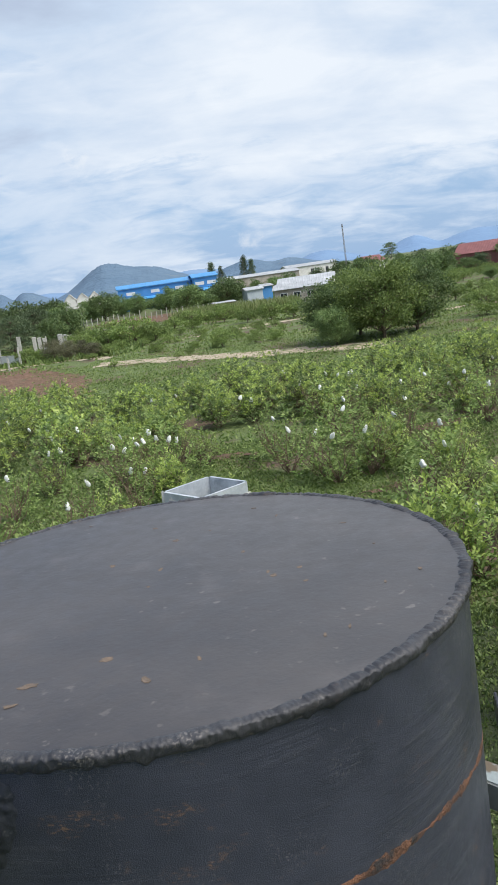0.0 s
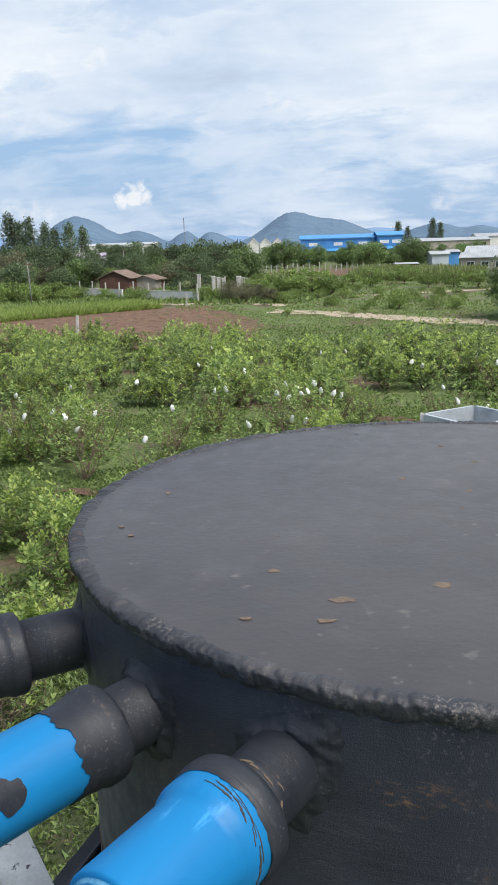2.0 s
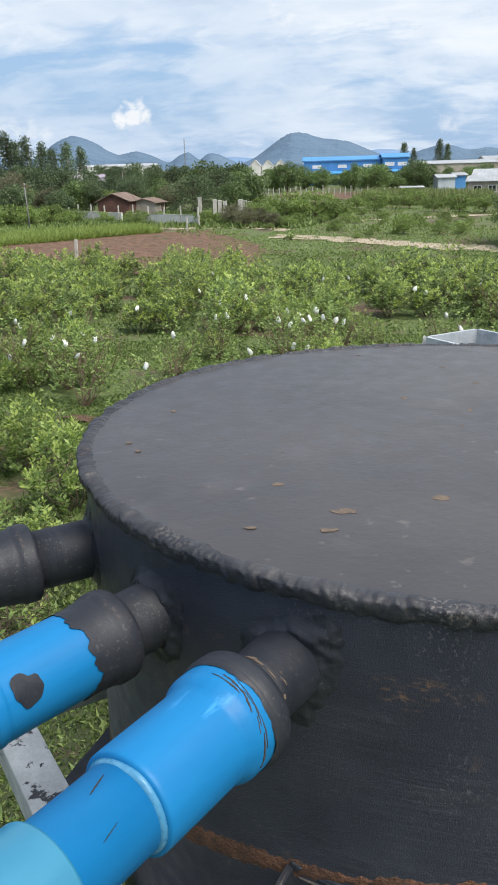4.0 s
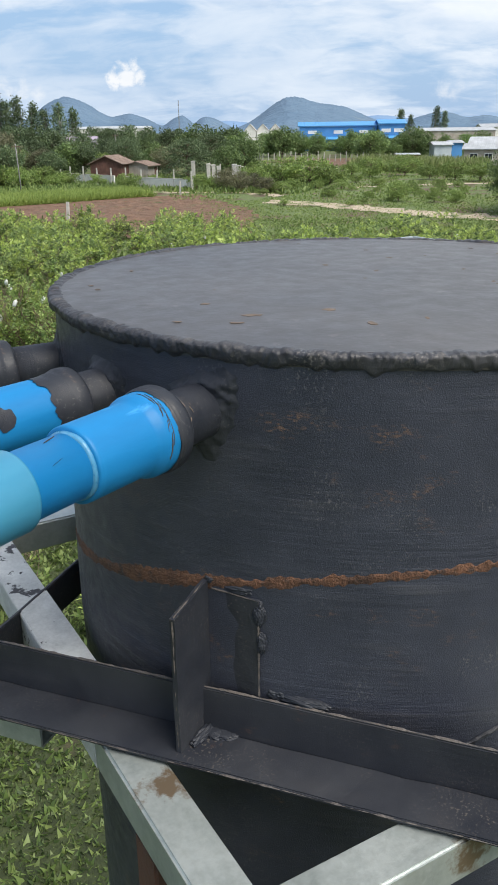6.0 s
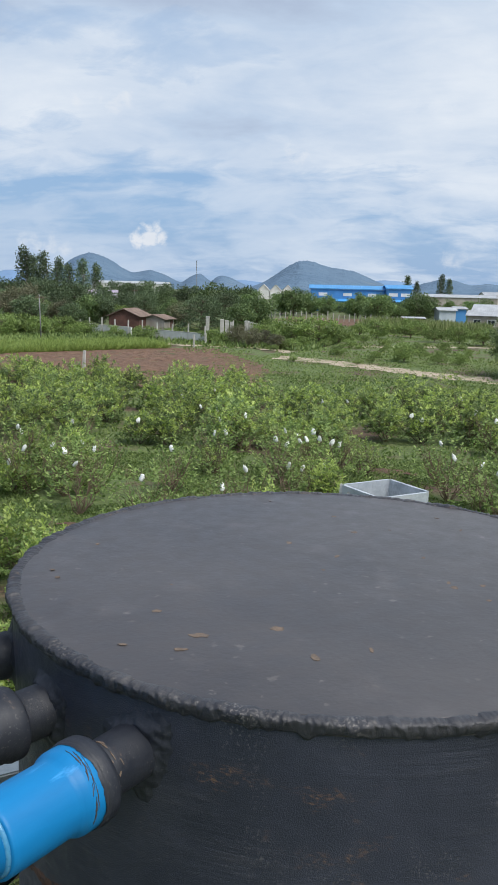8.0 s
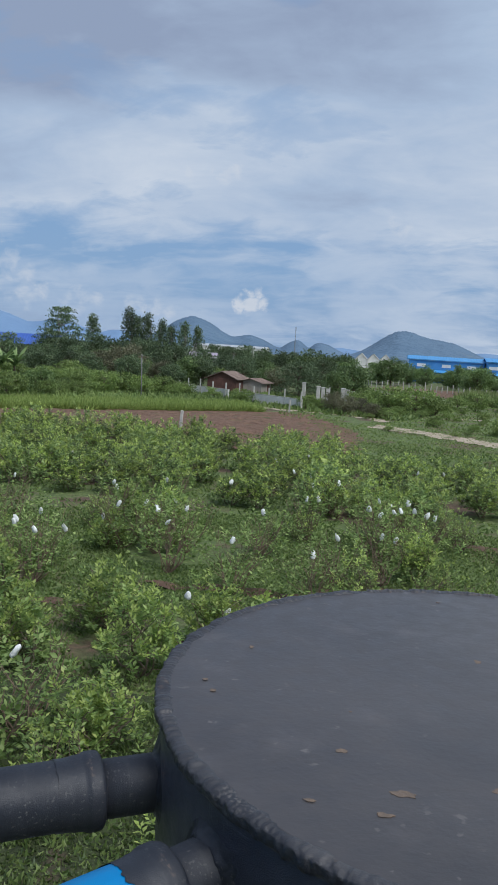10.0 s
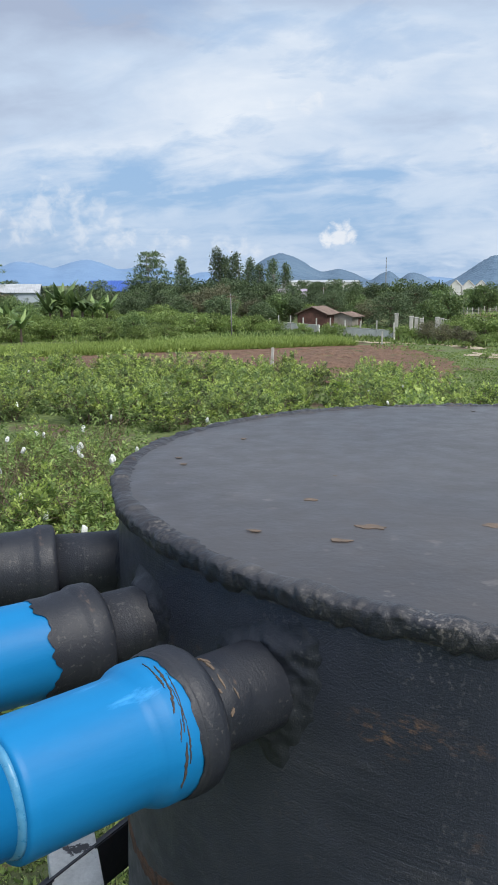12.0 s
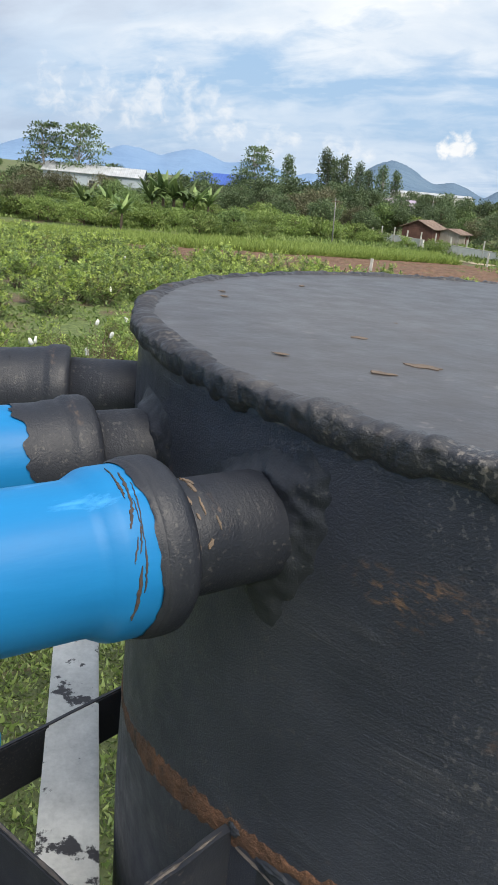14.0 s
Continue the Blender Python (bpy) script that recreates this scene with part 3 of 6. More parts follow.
    seam("weld_seam", -200, 40, lambda a: 5.536 + 0.091 * math.cos(radians(a + 60)) + 0.012 * math.exp(-((a + 165) / 16) ** 2), 0.0062, 0.0011, "rust", "orange-brown rusty weld seam", 2.0, 0.8)

    seam("lower_seam", -88, -46, lambda a: 5.491 + (a + 62) * 0.00295, 0.0030, 0.0030, "bead", "thin grey weld line", 6.0, 0.4)

    # chips in the coating of the lid
    rnd = random.Random(5)
    spots = [(-0.10, -0.26, 0.0095, 0.0028), (-0.15, -0.21, 0.005, 0.0024), (-0.272, -0.133, 0.0025, 0.002), (-0.112, -0.292, 0.006, 0.002), (-0.032, -0.235, 0.006, 0.003)]
    for k in range(26):
        r, a = 0.31 * math.sqrt(rnd.random()), rnd.uniform(0, 6.283)
        spots.append((TANK.x + r * math.cos(a), TANK.y + r * math.sin(a), rnd.uniform(0.0012, 0.0045), rnd.uniform(0.0010, 0.0040)))
    for k, (x, y, sx, sy) in enumerate(spots):
        bm = bmesh.new()
        n = 26
        vs, turn = [], (0.1 if k < 5 else rnd.uniform(-0.4, 0.4))
        for j in range(n):
            a = 2 * math.pi * j / n
            w = 1 + 0.55 * noise.noise(Vector((math.cos(a) * 1.8, math.sin(a) * 1.8, k * 3.7))) + 0.05 * rnd.uniform(-1, 1)
            px, py = sx * w * math.cos(a), 1.4 * sy * w * math.sin(a)
            vs.append(bm.verts.new((x - TANK.x + px * math.cos(turn) - py * math.sin(turn), y - TANK.y + px * math.sin(turn) + py * math.cos(turn), H + 0.0008)))
        f = bm.faces.new(vs)
        ext = bmesh.ops.extrude_face_region(bm, geom=[f])
        for v in ext["geom"]:
            if isinstance(v, bmesh.types.BMVert):
                v.co.z += 0.0003
        part("rust_chip", bm, M["chip"], tank)


build_tank()


# ---- pipes on the tank ----
def ragged_sleeve(bm, profile, seg, wild, seed):
    """A coat of paint round a pipe, with a ragged far edge."""
    lathe(bm, profile, seg, 0.0004, seed, 40, False, False)
    end = max(v.co.z for v in bm.verts)
    for v in bm.verts:
        if v.co.z > end - 1e-6:
            a = math.atan2(v.co.y, v.co.x)
            v.co.z += wild * (noise.noise(Vector((math.cos(a) * 2.2, math.sin(a) * 2.2, seed))) + 0.22 * noise.noise(Vector((math.cos(a) * 7, math.sin(a) * 7, seed))))
    return bm


def pipe_run(start, azimuth, kind, seed, label):
    """A welded steel stub with a collar and the plastic pipe glued to it; s runs outward from the shell."""
    run = thing("pipe", along(start, azimuth), label, "pipe", "pipes out of the tank")
    stub = 0.0235
    long = 0.03 if kind != "coupled" else 0.0
    ax = Vector((math.cos(radians(azimuth)), math.sin(radians(azimuth)), 0))
    rel = Vector((start[0] - TANK.x, start[1] - TANK.y, 0))
    weld = -rel.dot(ax) + math.sqrt(rel.dot(ax) ** 2 - rel.length_squared + RADIUS ** 2)    # where the stub leaves the shell
    bm = bmesh.new()
    lathe(bm, [(stub, -0.10), (stub, 0.0), (stub, 0.02), (stub, 0.05 + long)], 40, 0.0012, seed, 45)
    part("stub", bm, M["lump"], run, smooth=True)
    # bitumen daubed over the weld: a patch that swells from the shell up to the stub
    hit = Vector(start) + ax * weld
    mid_a, inv = math.atan2(hit.y - TANK.y, hit.x - TANK.x), run.matrix_basis.inverted()
    bm = bmesh.new()
    n, half = 110, 0.056
    grid = []
    for i in range(n + 1):
        row = []
        for j in range(n + 1):
            aa = mid_a + half * (2 * i / n - 1) / RADIUS
            zz = min(hit.z + half * (2 * j / n - 1), TOP - 0.010)
            p = Vector((TANK.x + math.cos(aa) * RADIUS, TANK.y + math.sin(aa) * RADIUS, zz))
            q = p - Vector(start)
            rho = (q - ax * q.dot(ax)).length
            lump = noise.noise(p * 110 + Vector((seed, 0, 0))) + 0.45 * noise.noise(p * 220 + Vector((0, seed, 0)))
            rho *= 1 + 0.30 * noise.noise(p * 42 + Vector((0, 0, seed)))
            fade = max(0.0, 1 - ((rho - 0.020) / 0.024)) if rho > 0.018 else 1.0
            h = shell_radius(aa, zz - FOOT) - RADIUS + 0.0052 * math.exp(-max(0.0, rho - stub) / 0.007) + 0.0028 * fade * (0.35 + 0.95 * lump) - 0.0016 * (1 - fade) - 0.0004
            row.append(bm.verts.new(inv @ Vector((TANK.x + math.cos(aa) * (RADIUS + h), TANK.y + math.sin(aa) * (RADIUS + h), zz))))
        grid.append(row)
    for i in range(n):
        for j in range(n):
            bm.faces.new((grid[i][j], grid[i + 1][j], grid[i + 1][j + 1], grid[i][j + 1]))
    part("weld_daub", bm, M["lump"], run, "lumpy bitumen daubed over the weld", smooth=True)
    d = long
    if kind == "coupled":
        bm = bmesh.new()
        lathe(bm, [(stub, 0.0335), (0.0295, 0.0338), (0.0325, 0.0350), (0.0342, 0.0375), (0.0345, 0.0400), (0.0344, 0.0460), (0.0338, 0.0478), (0.0322, 0.0490), (0.030, 0.0495)], 64, 0.0009, seed + 2, 40)
        part("collar", bm, M["lump"], run, "black-painted collar", smooth=True)
        bm = bmesh.new()
        ragged_sleeve(bm, [(0.0335, 0.0470), (0.0336, 0.0490), (0.0330, 0.0500), (0.0327, 0.0512)], 260, 0.0045, seed + 4)
        part("paint_edge", bm, M["lump"], run, "ragged black paint edge", smooth=True)
        bm = bmesh.new()
        lathe(bm, [(0.028, 0.047), (0.0316, 0.0472), (0.0322, 0.0485), (0.0324, 0.0510), (0.0322, 0.0605), (0.0316, 0.0630), (0.0298, 0.0665), (0.0288, 0.0685), (0.0284, 0.0715), (0.0281, 0.1235), (0.0280, 0.1262), (0.0271, 0.1275), (0.024, 0.1278)], 64, 0.0002, seed, 30)
        part("socket", bm, M["pvc"], run, smooth=True)
        bm = bmesh.new()
        lathe(bm, [(0.0238, 0.1265), (0.0257, 0.1274), (0.0250, 0.1292), (0.0239, 0.1306)], 64, 0.0012, seed + 7, 60)
        part("glue_ring", bm, M["glue"], run, "smeared clear glue", smooth=True)
        bm = bmesh.new()
        lathe(bm, [(0.0238, 0.10), (0.0238, 0.62)], 64)
        part("tube", bm, M["pvc"], run, smooth=True)
        bm = bmesh.new()
        lathe(bm, [(0.0238, 0.178), (0.0272, 0.1784), (0.0279, 0.1800), (0.0281, 0.236), (0.0275, 0.238), (0.0279, 0.241), (0.0281, 0.305), (0.0268, 0.308)], 64)
        part("coupler", bm, M["pvc_pale"], run, "paler blue coupler", smooth=True)
        # scratches through the paint at the socket's mouth
        streaks = [(95, 0.138, 0.16, 0.0010, 0.0243, 0.012), (44, 0.150, 0.10, 0.0006, 0.0243, 0.010)]
        r2 = random.Random(12)
        for k in range(10):    # a sheaf of scrapes over the bell
            streaks.append((92 - 8 * k + r2.uniform(-4, 4), 0.0525 + r2.uniform(0, 0.0075), r2.uniform(0.25, 0.65), r2.uniform(0.0002, 0.0008), 0.03255, r2.uniform(0.000, 0.0035)))
        for k in range(8):     # bare steel rubbed through on the stub
            streaks.append((100 - 12 * k + r2.uniform(-8, 8), 0.020 + r2.uniform(0, 0.012), r2.uniform(0.10, 0.40), r2.uniform(0.0004, 0.0013), 0.0241, r2.uniform(-0.002, 0.002)))
        for a0, s0, length, w, base, drift in streaks:
            bm = bmesh.new()
            pts = 14
            rr = []
            for k in range(pts):
                t = k / (pts - 1)
                a = radians(a0) - length * t
                hw = w * math.sin(math.pi * min(max(t, 0.05), 0.95)) ** 0.6 * (1 + 0.9 * noise.noise(Vector((k * 1.3, a0, 0))))
                z = s0 + drift * t + 0.0006 * noise.noise(Vector((k * 0.8, a0, 4)))
                rr.append([bm.verts.new((math.cos(a) * (base + h), math.sin(a) * (base + h), z + o)) for o, h in ((-hw, -0.0014), (-hw * 0.8, 0.0001), (hw * 0.8, 0.0001), (hw, -0.0014))])
            for p, q in zip(rr, rr[1:]):
                for j in range(3):
                    bm.faces.new((p[j], q[j], q[j + 1], p[j + 1]))
            part("scratch", bm, M["scratch" if s0 > 0.04 else "chip"], run)
    else:
        mat = M["pvc"] if kind == "blue" else M["lump"]
        bm = bmesh.new()
        lathe(bm, [(0.022, 0.046 + d), (0.0290, 0.046 + d), (0.0292, 0.056 + d), (0.0282, 0.060 + d), (0.0280, 0.062 + d), (0.0278, 0.134 + d), (0.0280, 0.1355 + d), (0.0287, 0.1365 + d), (0.0288, 0.138 + d), (0.0287, 0.149 + d), (0.0280, 0.1512 + d), (0.0265, 0.152 + d)], 64, 0.0002, seed, 30)
        part("socket", bm, mat, run, smooth=True)
        bm = bmesh.new()
        lathe(bm, [(0.0245, 0.08), (0.0245, 0.62)], 56)
        part("tube", bm, M["pvc"], run, smooth=True)
        bm = bmesh.new()
        ragged_sleeve(bm, [(stub + 0.001, 0.0375 + d), (0.0292, 0.0378 + d), (0.0310, 0.0392 + d), (0.0317, 0.0415 + d), (0.0318, 0.0490 + d), (0.0312, 0.0512 + d), (0.0302, 0.0528 + d), (0.0298, 0.0550 + d), (0.0296, 0.0600 + d), (0.0290, 0.0625 + d), (0.0288, 0.0660 + d), (0.0287, 0.076 + d)], 220, 0.014 if kind == "blue" else 0.003, seed)
        part("paint_collar", bm, M["lump"], run, "black paint with a ragged edge over the joint", smooth=True)
        if kind == "blue":
            bm = bmesh.new()
            hub = bm.verts.new((math.cos(radians(26)) * 0.0289, math.sin(radians(26)) * 0.0289, 0.121 + d))
            ring = []
            for k in range(26):
                a = 2 * math.pi * k / 26
                w = 1 + 0.45 * noise.noise(Vector((math.cos(a) * 1.3, math.sin(a) * 1.3, 3.3)))
                z, ang = 0.121 + d + 0.0105 * w * math.cos(a), radians(26) + 0.36 * w * math.sin(a)
                ring.append(bm.verts.new((math.cos(ang) * 0.0286, math.sin(ang) * 0.0286, z)))
            for k in range(26):
                bm.faces.new((hub, ring[k], ring[(k + 1) % 26]))
            part("paint_blot", bm, M["lump"], run, "round blot of black paint", smooth=True)
    return run


PIPE_Z = 5.738
pipe_run((-0.143, -0.371, PIPE_Z + 0.006), -120.0, "coupled", 1.0, "bright blue plastic pipe glued to a black stub, with a coupler")
pipe_run((-0.212, -0.262, PIPE_Z - 0.002), -127.0, "blue", 5.0, "bright blue plastic pipe with black paint blots")
pipe_run((-0.292, -0.165, PIPE_Z - 0.007), -145.0, "black", 9.0, "blue plastic pipe whose socket is painted in black bitumen")


# ---- angle-iron cradle ----
def torn(bm, amount):
    """Roughs up a small block into a ragged torn edge."""
    bmesh.ops.subdivide_edges(bm, edges=bm.edges[:], cuts=4, use_grid_fill=True)
    for v in bm.verts:
        n = noise.noise_vector(v.co * 260)
        v.co += Vector((n.x * 0.9, n.y * 0.5, n.z * 0.5)) * amount


def worn_edge(parent, a, b, width, cover, seed, label="pale worn edge"):
    """Paint rubbed off along an edge: broken, uneven slivers on a line between two points of the parent."""
    a, b = Vector(a), Vector(b)
    d = b - a
    x = d.normalized()
    y = x.cross(Vector((0.2, 0.3, 0.93)) if abs(x.z) < 0.9 else Vector((0, 1, 0))).normalized()
    z = x.cross(y)
    bm = bmesh.new()
    n = max(30, int(d.length / 0.0016))
    last = None
    for k in range(n + 1):
        p = a + d * (k / n)
        w = noise.noise(p * 75 + Vector((seed, 0, 0))) + 0.6 * noise.noise(p * 260 + Vector((0, seed, 0))) + cover
        w = width * min(1.0, max(0.12, 0.35 + w))
        ring = [bm.verts.new(p + y * (w * i) + z * (w * j)) for i, j in ((1, 0), (0, 1), (-1, 0), (0, -1))]
        if last:
            for j in range(4):
                bm.faces.new((last[j], last[(j + 1) % 4], ring[(j + 1) % 4], ring[j]))
        last = ring
    part("worn_edge", bm, M["worn"], parent, label)


def angle_iron(name, start, end, z, size, thick, up, out_sign, label, rust_end=False):
    """An L-section from start to end: one leg stands up (or hangs) at the line, the other lies flat to the out side."""
    a, b = Vector((*start, 0)), Vector((*end, 0))
    ln = (b - a).length
    yaw = math.degrees(math.atan2(b.y - a.y, b.x - a.x))
    ob = thing(name, Matrix.Translation((a.x, a.y, z)) @ pose(0, 0, 0, 0, 0, yaw), label, "angle iron", "angle irons under the tank")
    for leg, lo, hi in (("upright_leg", (0, -thick / 2, -thick if up else -size), (ln, thick / 2, size - thick if up else 0)),
                        ("flat_leg", (0, thick / 2 * out_sign, -thick if up else -size), (ln, size * out_sign, 0 if up else thick - size))):
        bm = bmesh.new()
        lo2 = [min(lo[i], hi[i]) for i in range(3)]
        hi2 = [max(lo[i], hi[i]) for i in range(3)]
        box(bm, lo2, hi2)
        for k in range(1, 24):
            bmesh.ops.bisect_plane(bm, geom=bm.verts[:] + bm.edges[:] + bm.faces[:], plane_co=(ln * k / 24, 0, 0), plane_no=(1, 0, 0))
        for v in bm.verts:
            n = noise.noise_vector(v.co * 55 + Vector((z, 0, ln)))
            v.co += n * 0.0009
        bmesh.ops.bevel(bm, geom=[e for e in bm.edges if e.calc_face_angle(0) > 0.9], offset=0.0012, segments=2, affect="EDGES")
        part(leg, bm, M["steel"], ob)
    if up:
        worn_edge(ob, (0.004, 0.0, size - thick), (ln - 0.014, 0.0, size - thick), 0.0017, 0.28, 2.0)
        worn_edge(ob, (0.004, size * out_sign, -thick * 0.4), (ln - 0.01, size * out_sign, -thick * 0.4), 0.0013, 0.02, 7.0)
    if rust_end:
        bm = bmesh.new()
        box(bm, (ln - 0.004, (size - 0.012) * out_sign, -thick - 0.0006), (ln + 0.0012, (size + 0.0008) * out_sign, 0.0012), 0.001) if out_sign > 0 else \
            box(bm, (ln - 0.004, -(size + 0.0008), -thick - 0.0006), (ln + 0.0012, -(size - 0.012), 0.0012), 0.001)
        torn(bm, 0.0022)
        part("bare_end", bm, M["scrape"], ob, "rusty cut end")
        bm = bmesh.new()
        box(bm, (ln - 0.012, -0.011, 0.0006), (ln + 0.001, 0.004, 0.006), 0.001)
        torn(bm, 0.0026)
        part("bare_corner", bm, M["scrape"], ob, "rusty torn corner")
    return ob


ANGLE_Z = 5.44
dirx, diry = 0.9636, -0.2673
angle_iron("angle_iron", (-0.165 - 0.232 * dirx, -0.361 - 0.232 * diry), (-0.165 + 0.327 * dirx, -0.361 + 0.327 * diry), ANGLE_Z, 0.050, 0.005, True, -1,
           "black-painted angle iron with a rusty cut end, lying on the frame", True)
angle_iron("angle_iron", (-0.408, -0.262), (-0.222, 0.41), ANGLE_Z - 0.006, 0.048, 0.005, False, 1,
           "black-painted angle iron running beside the tank")
angle_iron("angle_iron", (0.36, -0.30), (0.50, 0.20), ANGLE_Z - 0.006, 0.048, 0.005, False, -1,
           "black-painted angle iron running beside the tank")


def build_bracket(at, turn, front):
    k = Vector(at)
    b = thing("bracket", Matrix.Translation(k) @ pose(0, 0, 0, 0, 0, turn), "short upright black angle iron welded to the tank", "bracket", "brackets on the tank")
    for nm, lo, hi, cut in (("tangent_leg", (0.0, -0.0025, 0.0), (0.050, 0.0025, 0.142), 0.0), ("standing_leg", (-0.005, -0.054, -0.003), (0.0, 0.0025, 0.150), 0.014)):
        bm = bmesh.new()
        box(bm, lo, hi)
        bmesh.ops.subdivide_edges(bm, edges=bm.edges[:], cuts=9, use_grid_fill=True)
        for v in bm.verts:
            if cut and v.co.z > 0.148:
                v.co.z -= cut * (-v.co.y / 0.054)
            v.co += noise.noise_vector(v.co * 60) * 0.0009
        part(nm, bm, M["steel"], b)
    if not front:
        return
    worn_edge(b, (-0.0025, -0.0535, 0.004), (-0.0025, -0.0535, 0.134), 0.0014, 0.18, 3.0)
    worn_edge(b, (0.0500, -0.002, 0.006), (0.0500, -0.002, 0.138), 0.0015, 0.25, 5.0)
    worn_edge(b, (-0.0025, -0.052, 0.1365), (-0.0025, -0.003, 0.149), 0.0013, 0.15, 8.0)
    worn_edge(b, (0.004, -0.003, 0.1420), (0.048, -0.003, 0.1420), 0.0013, 0.1, 9.0)
    for x, y, z, sx, sy, sz in ((0.049, 0.001, 0.128, 0.0085, 0.007, 0.016), (0.052, 0.000, 0.100, 0.006, 0.006, 0.014), (0.026, 0.002, 0.146, 0.026, 0.007, 0.0075), (0.002, 0.001, 0.150, 0.010, 0.007, 0.006),
                                (0.014, -0.010, 0.000, 0.024, 0.018, 0.006), (0.004, -0.022, 0.002, 0.007, 0.026, 0.007),
                                (0.080, 0.012, 0.046, 0.040, 0.011, 0.008), (0.060, 0.008, 0.048, 0.016, 0.009, 0.011)):
        bm = bmesh.new()
        bmesh.ops.create_icosphere(bm, subdivisions=5, radius=1.0)
        for v in bm.verts:
            k2 = 0.78 + 0.16 * noise.noise(v.co * 1.9 + Vector((x * 90, 0, z * 50))) + 0.09 * noise.noise(v.co * 6 + Vector((x * 90, 0, z * 50)))
            v.co = Vector((v.co.x * sx * k2, v.co.y * sy * k2, v.co.z * sz * k2))
        part("weld_bead", bm, M["lump"], b, smooth=True, at=Matrix.Translation((x, y, z)))


build_bracket((-0.133, -0.356, ANGLE_Z), -26.0, True)
build_bracket((-0.318, 0.060, ANGLE_Z - 0.006), -112.0, False)


# ---- galvanised frame and posts ----
def tube_beam(parent, name, a, b, size, mat, wall=0.003, z_top=None):
    """A hollow square tube between two points, its open ends showing the wall."""
    a, b = Vector(a), Vector(b)
    d = b - a
    ln = d.length
    x = d.normalized()
    up = Vector((0, 0, 1)) if abs(x.z) < 0.9 else Vector((math.cos(FRAME_TURN), math.sin(FRAME_TURN), 0))
    y = up.cross(x).normalized()
    zz = x.cross(y)
    m = Matrix((x, y, zz)).transposed().to_4x4()
    m.translation = a
    bm = bmesh.new()
    h = size / 2
    bev = size * 0.06
    loops = []
    for half, xs in ((h, (0, ln)), (h - wall, (ln, 0))):
        for xx in xs:
            c = []
            for sy, sz in ((-1, -1), (1, -1), (1, 1), (-1, 1)):
                c.append(bm.verts.new((xx, sy * half, sz * half)))
            loops.append(c)
    for p, q in zip(loops, loops[1:] + loops[:1]):
        for k in range(4):
            bm.faces.new((p[k], p[(k + 1) % 4], q[(k + 1) % 4], q[k]))
    es = [e for e in bm.edges if abs((e.verts[0].co - e.verts[1].co).normalized().x) > 0.9 and abs(e.verts[0].co.y) > h - 1e-5]
    bmesh.ops.bevel(bm, geom=es, offset=bev, segments=3, affect="EDGES")
    bmesh.ops.recalc_face_normals(bm, faces=bm.faces[:])
    return part(name, bm, mat, parent, at=(parent.matrix_basis.inverted() if parent is not None else Matrix()) @ m)


FRAME_TURN = radians(35.0)
FRAME_Z, TUBE = 5.432, 0.042
fu = Vector((math.cos(FRAME_TURN), math.sin(FRAME_TURN), 0))
fv = Vector((-math.sin(FRAME_TURN), math.cos(FRAME_TURN), 0))
near_in = Vector((-0.078, -0.536, FRAME_Z - TUBE / 2))
near = near_in - fu * TUBE / 2 - fv * TUBE / 2
SIDE = 0.735
frame_thing = thing("support_frame", Matrix.Translation((near.x, near.y, 0.0)), "galvanised square-tube frame with brown stains, round the tank", "frame")
right, left, far = near + fu * SIDE, near + fv * SIDE, near + fu * SIDE + fv * SIDE
tube_beam(frame_thing, "beam", near - fv * TUBE / 2, left + fv * 0.02, TUBE, M["galv"])
tube_beam(frame_thing, "beam", near + fu * TUBE / 2 + fu * 0.0015, right, TUBE, M["galv"])
tube_beam(frame_thing, "beam", right + fv * TUBE / 2, far, TUBE, M["galv"])
tube_beam(frame_thing, "beam", left + fu * TUBE / 2, far, TUBE, M["galv"])
for p in (near, near + fv * 0.14, right):
    tube_beam(frame_thing, "post", Vector((p.x, p.y, 0.0)), Vector((p.x, p.y, FRAME_Z - TUBE)), TUBE, M["darkrust"])
paint_from, paint_to = near + fv * 0.25, near + fv * 0.745
sleeve = tube_beam(frame_thing, "paint_coat", paint_from, paint_to, TUBE + 0.0016, M["zinc_paint"], 0.0006)
sleeve["label"] = "white paint with black spatter"
# outrigger stubs beyond the frame
tube_beam(frame_thing, "outrigger", (-0.95, -0.125, FRAME_Z - TUBE / 2 - 0.004), (-0.300, -0.328, FRAME_Z - TUBE / 2 - 0.004), 0.040, M["galv"])
tube_beam(frame_thing, "outrigger", (-1.00, -0.13, FRAME_Z - TUBE / 2 - 0.006), (-0.50, 0.03, FRAME_Z - TUBE / 2 - 0.006), 0.040, M["galv"])

# corner post that stands up behind the tank, hollow, its mouth smeared with mortar
corner_post = thing("corner_post", Matrix.Translation((0.110, 0.457, 0.0)), "hollow galvanised square post with mortar on its rim", "post")
tube_beam(corner_post, "tube", Vector((0.110, 0.457, 0.0)), Vector((0.110, 0.457, 5.776)), 0.110, M["galv_in"], 0.0055)


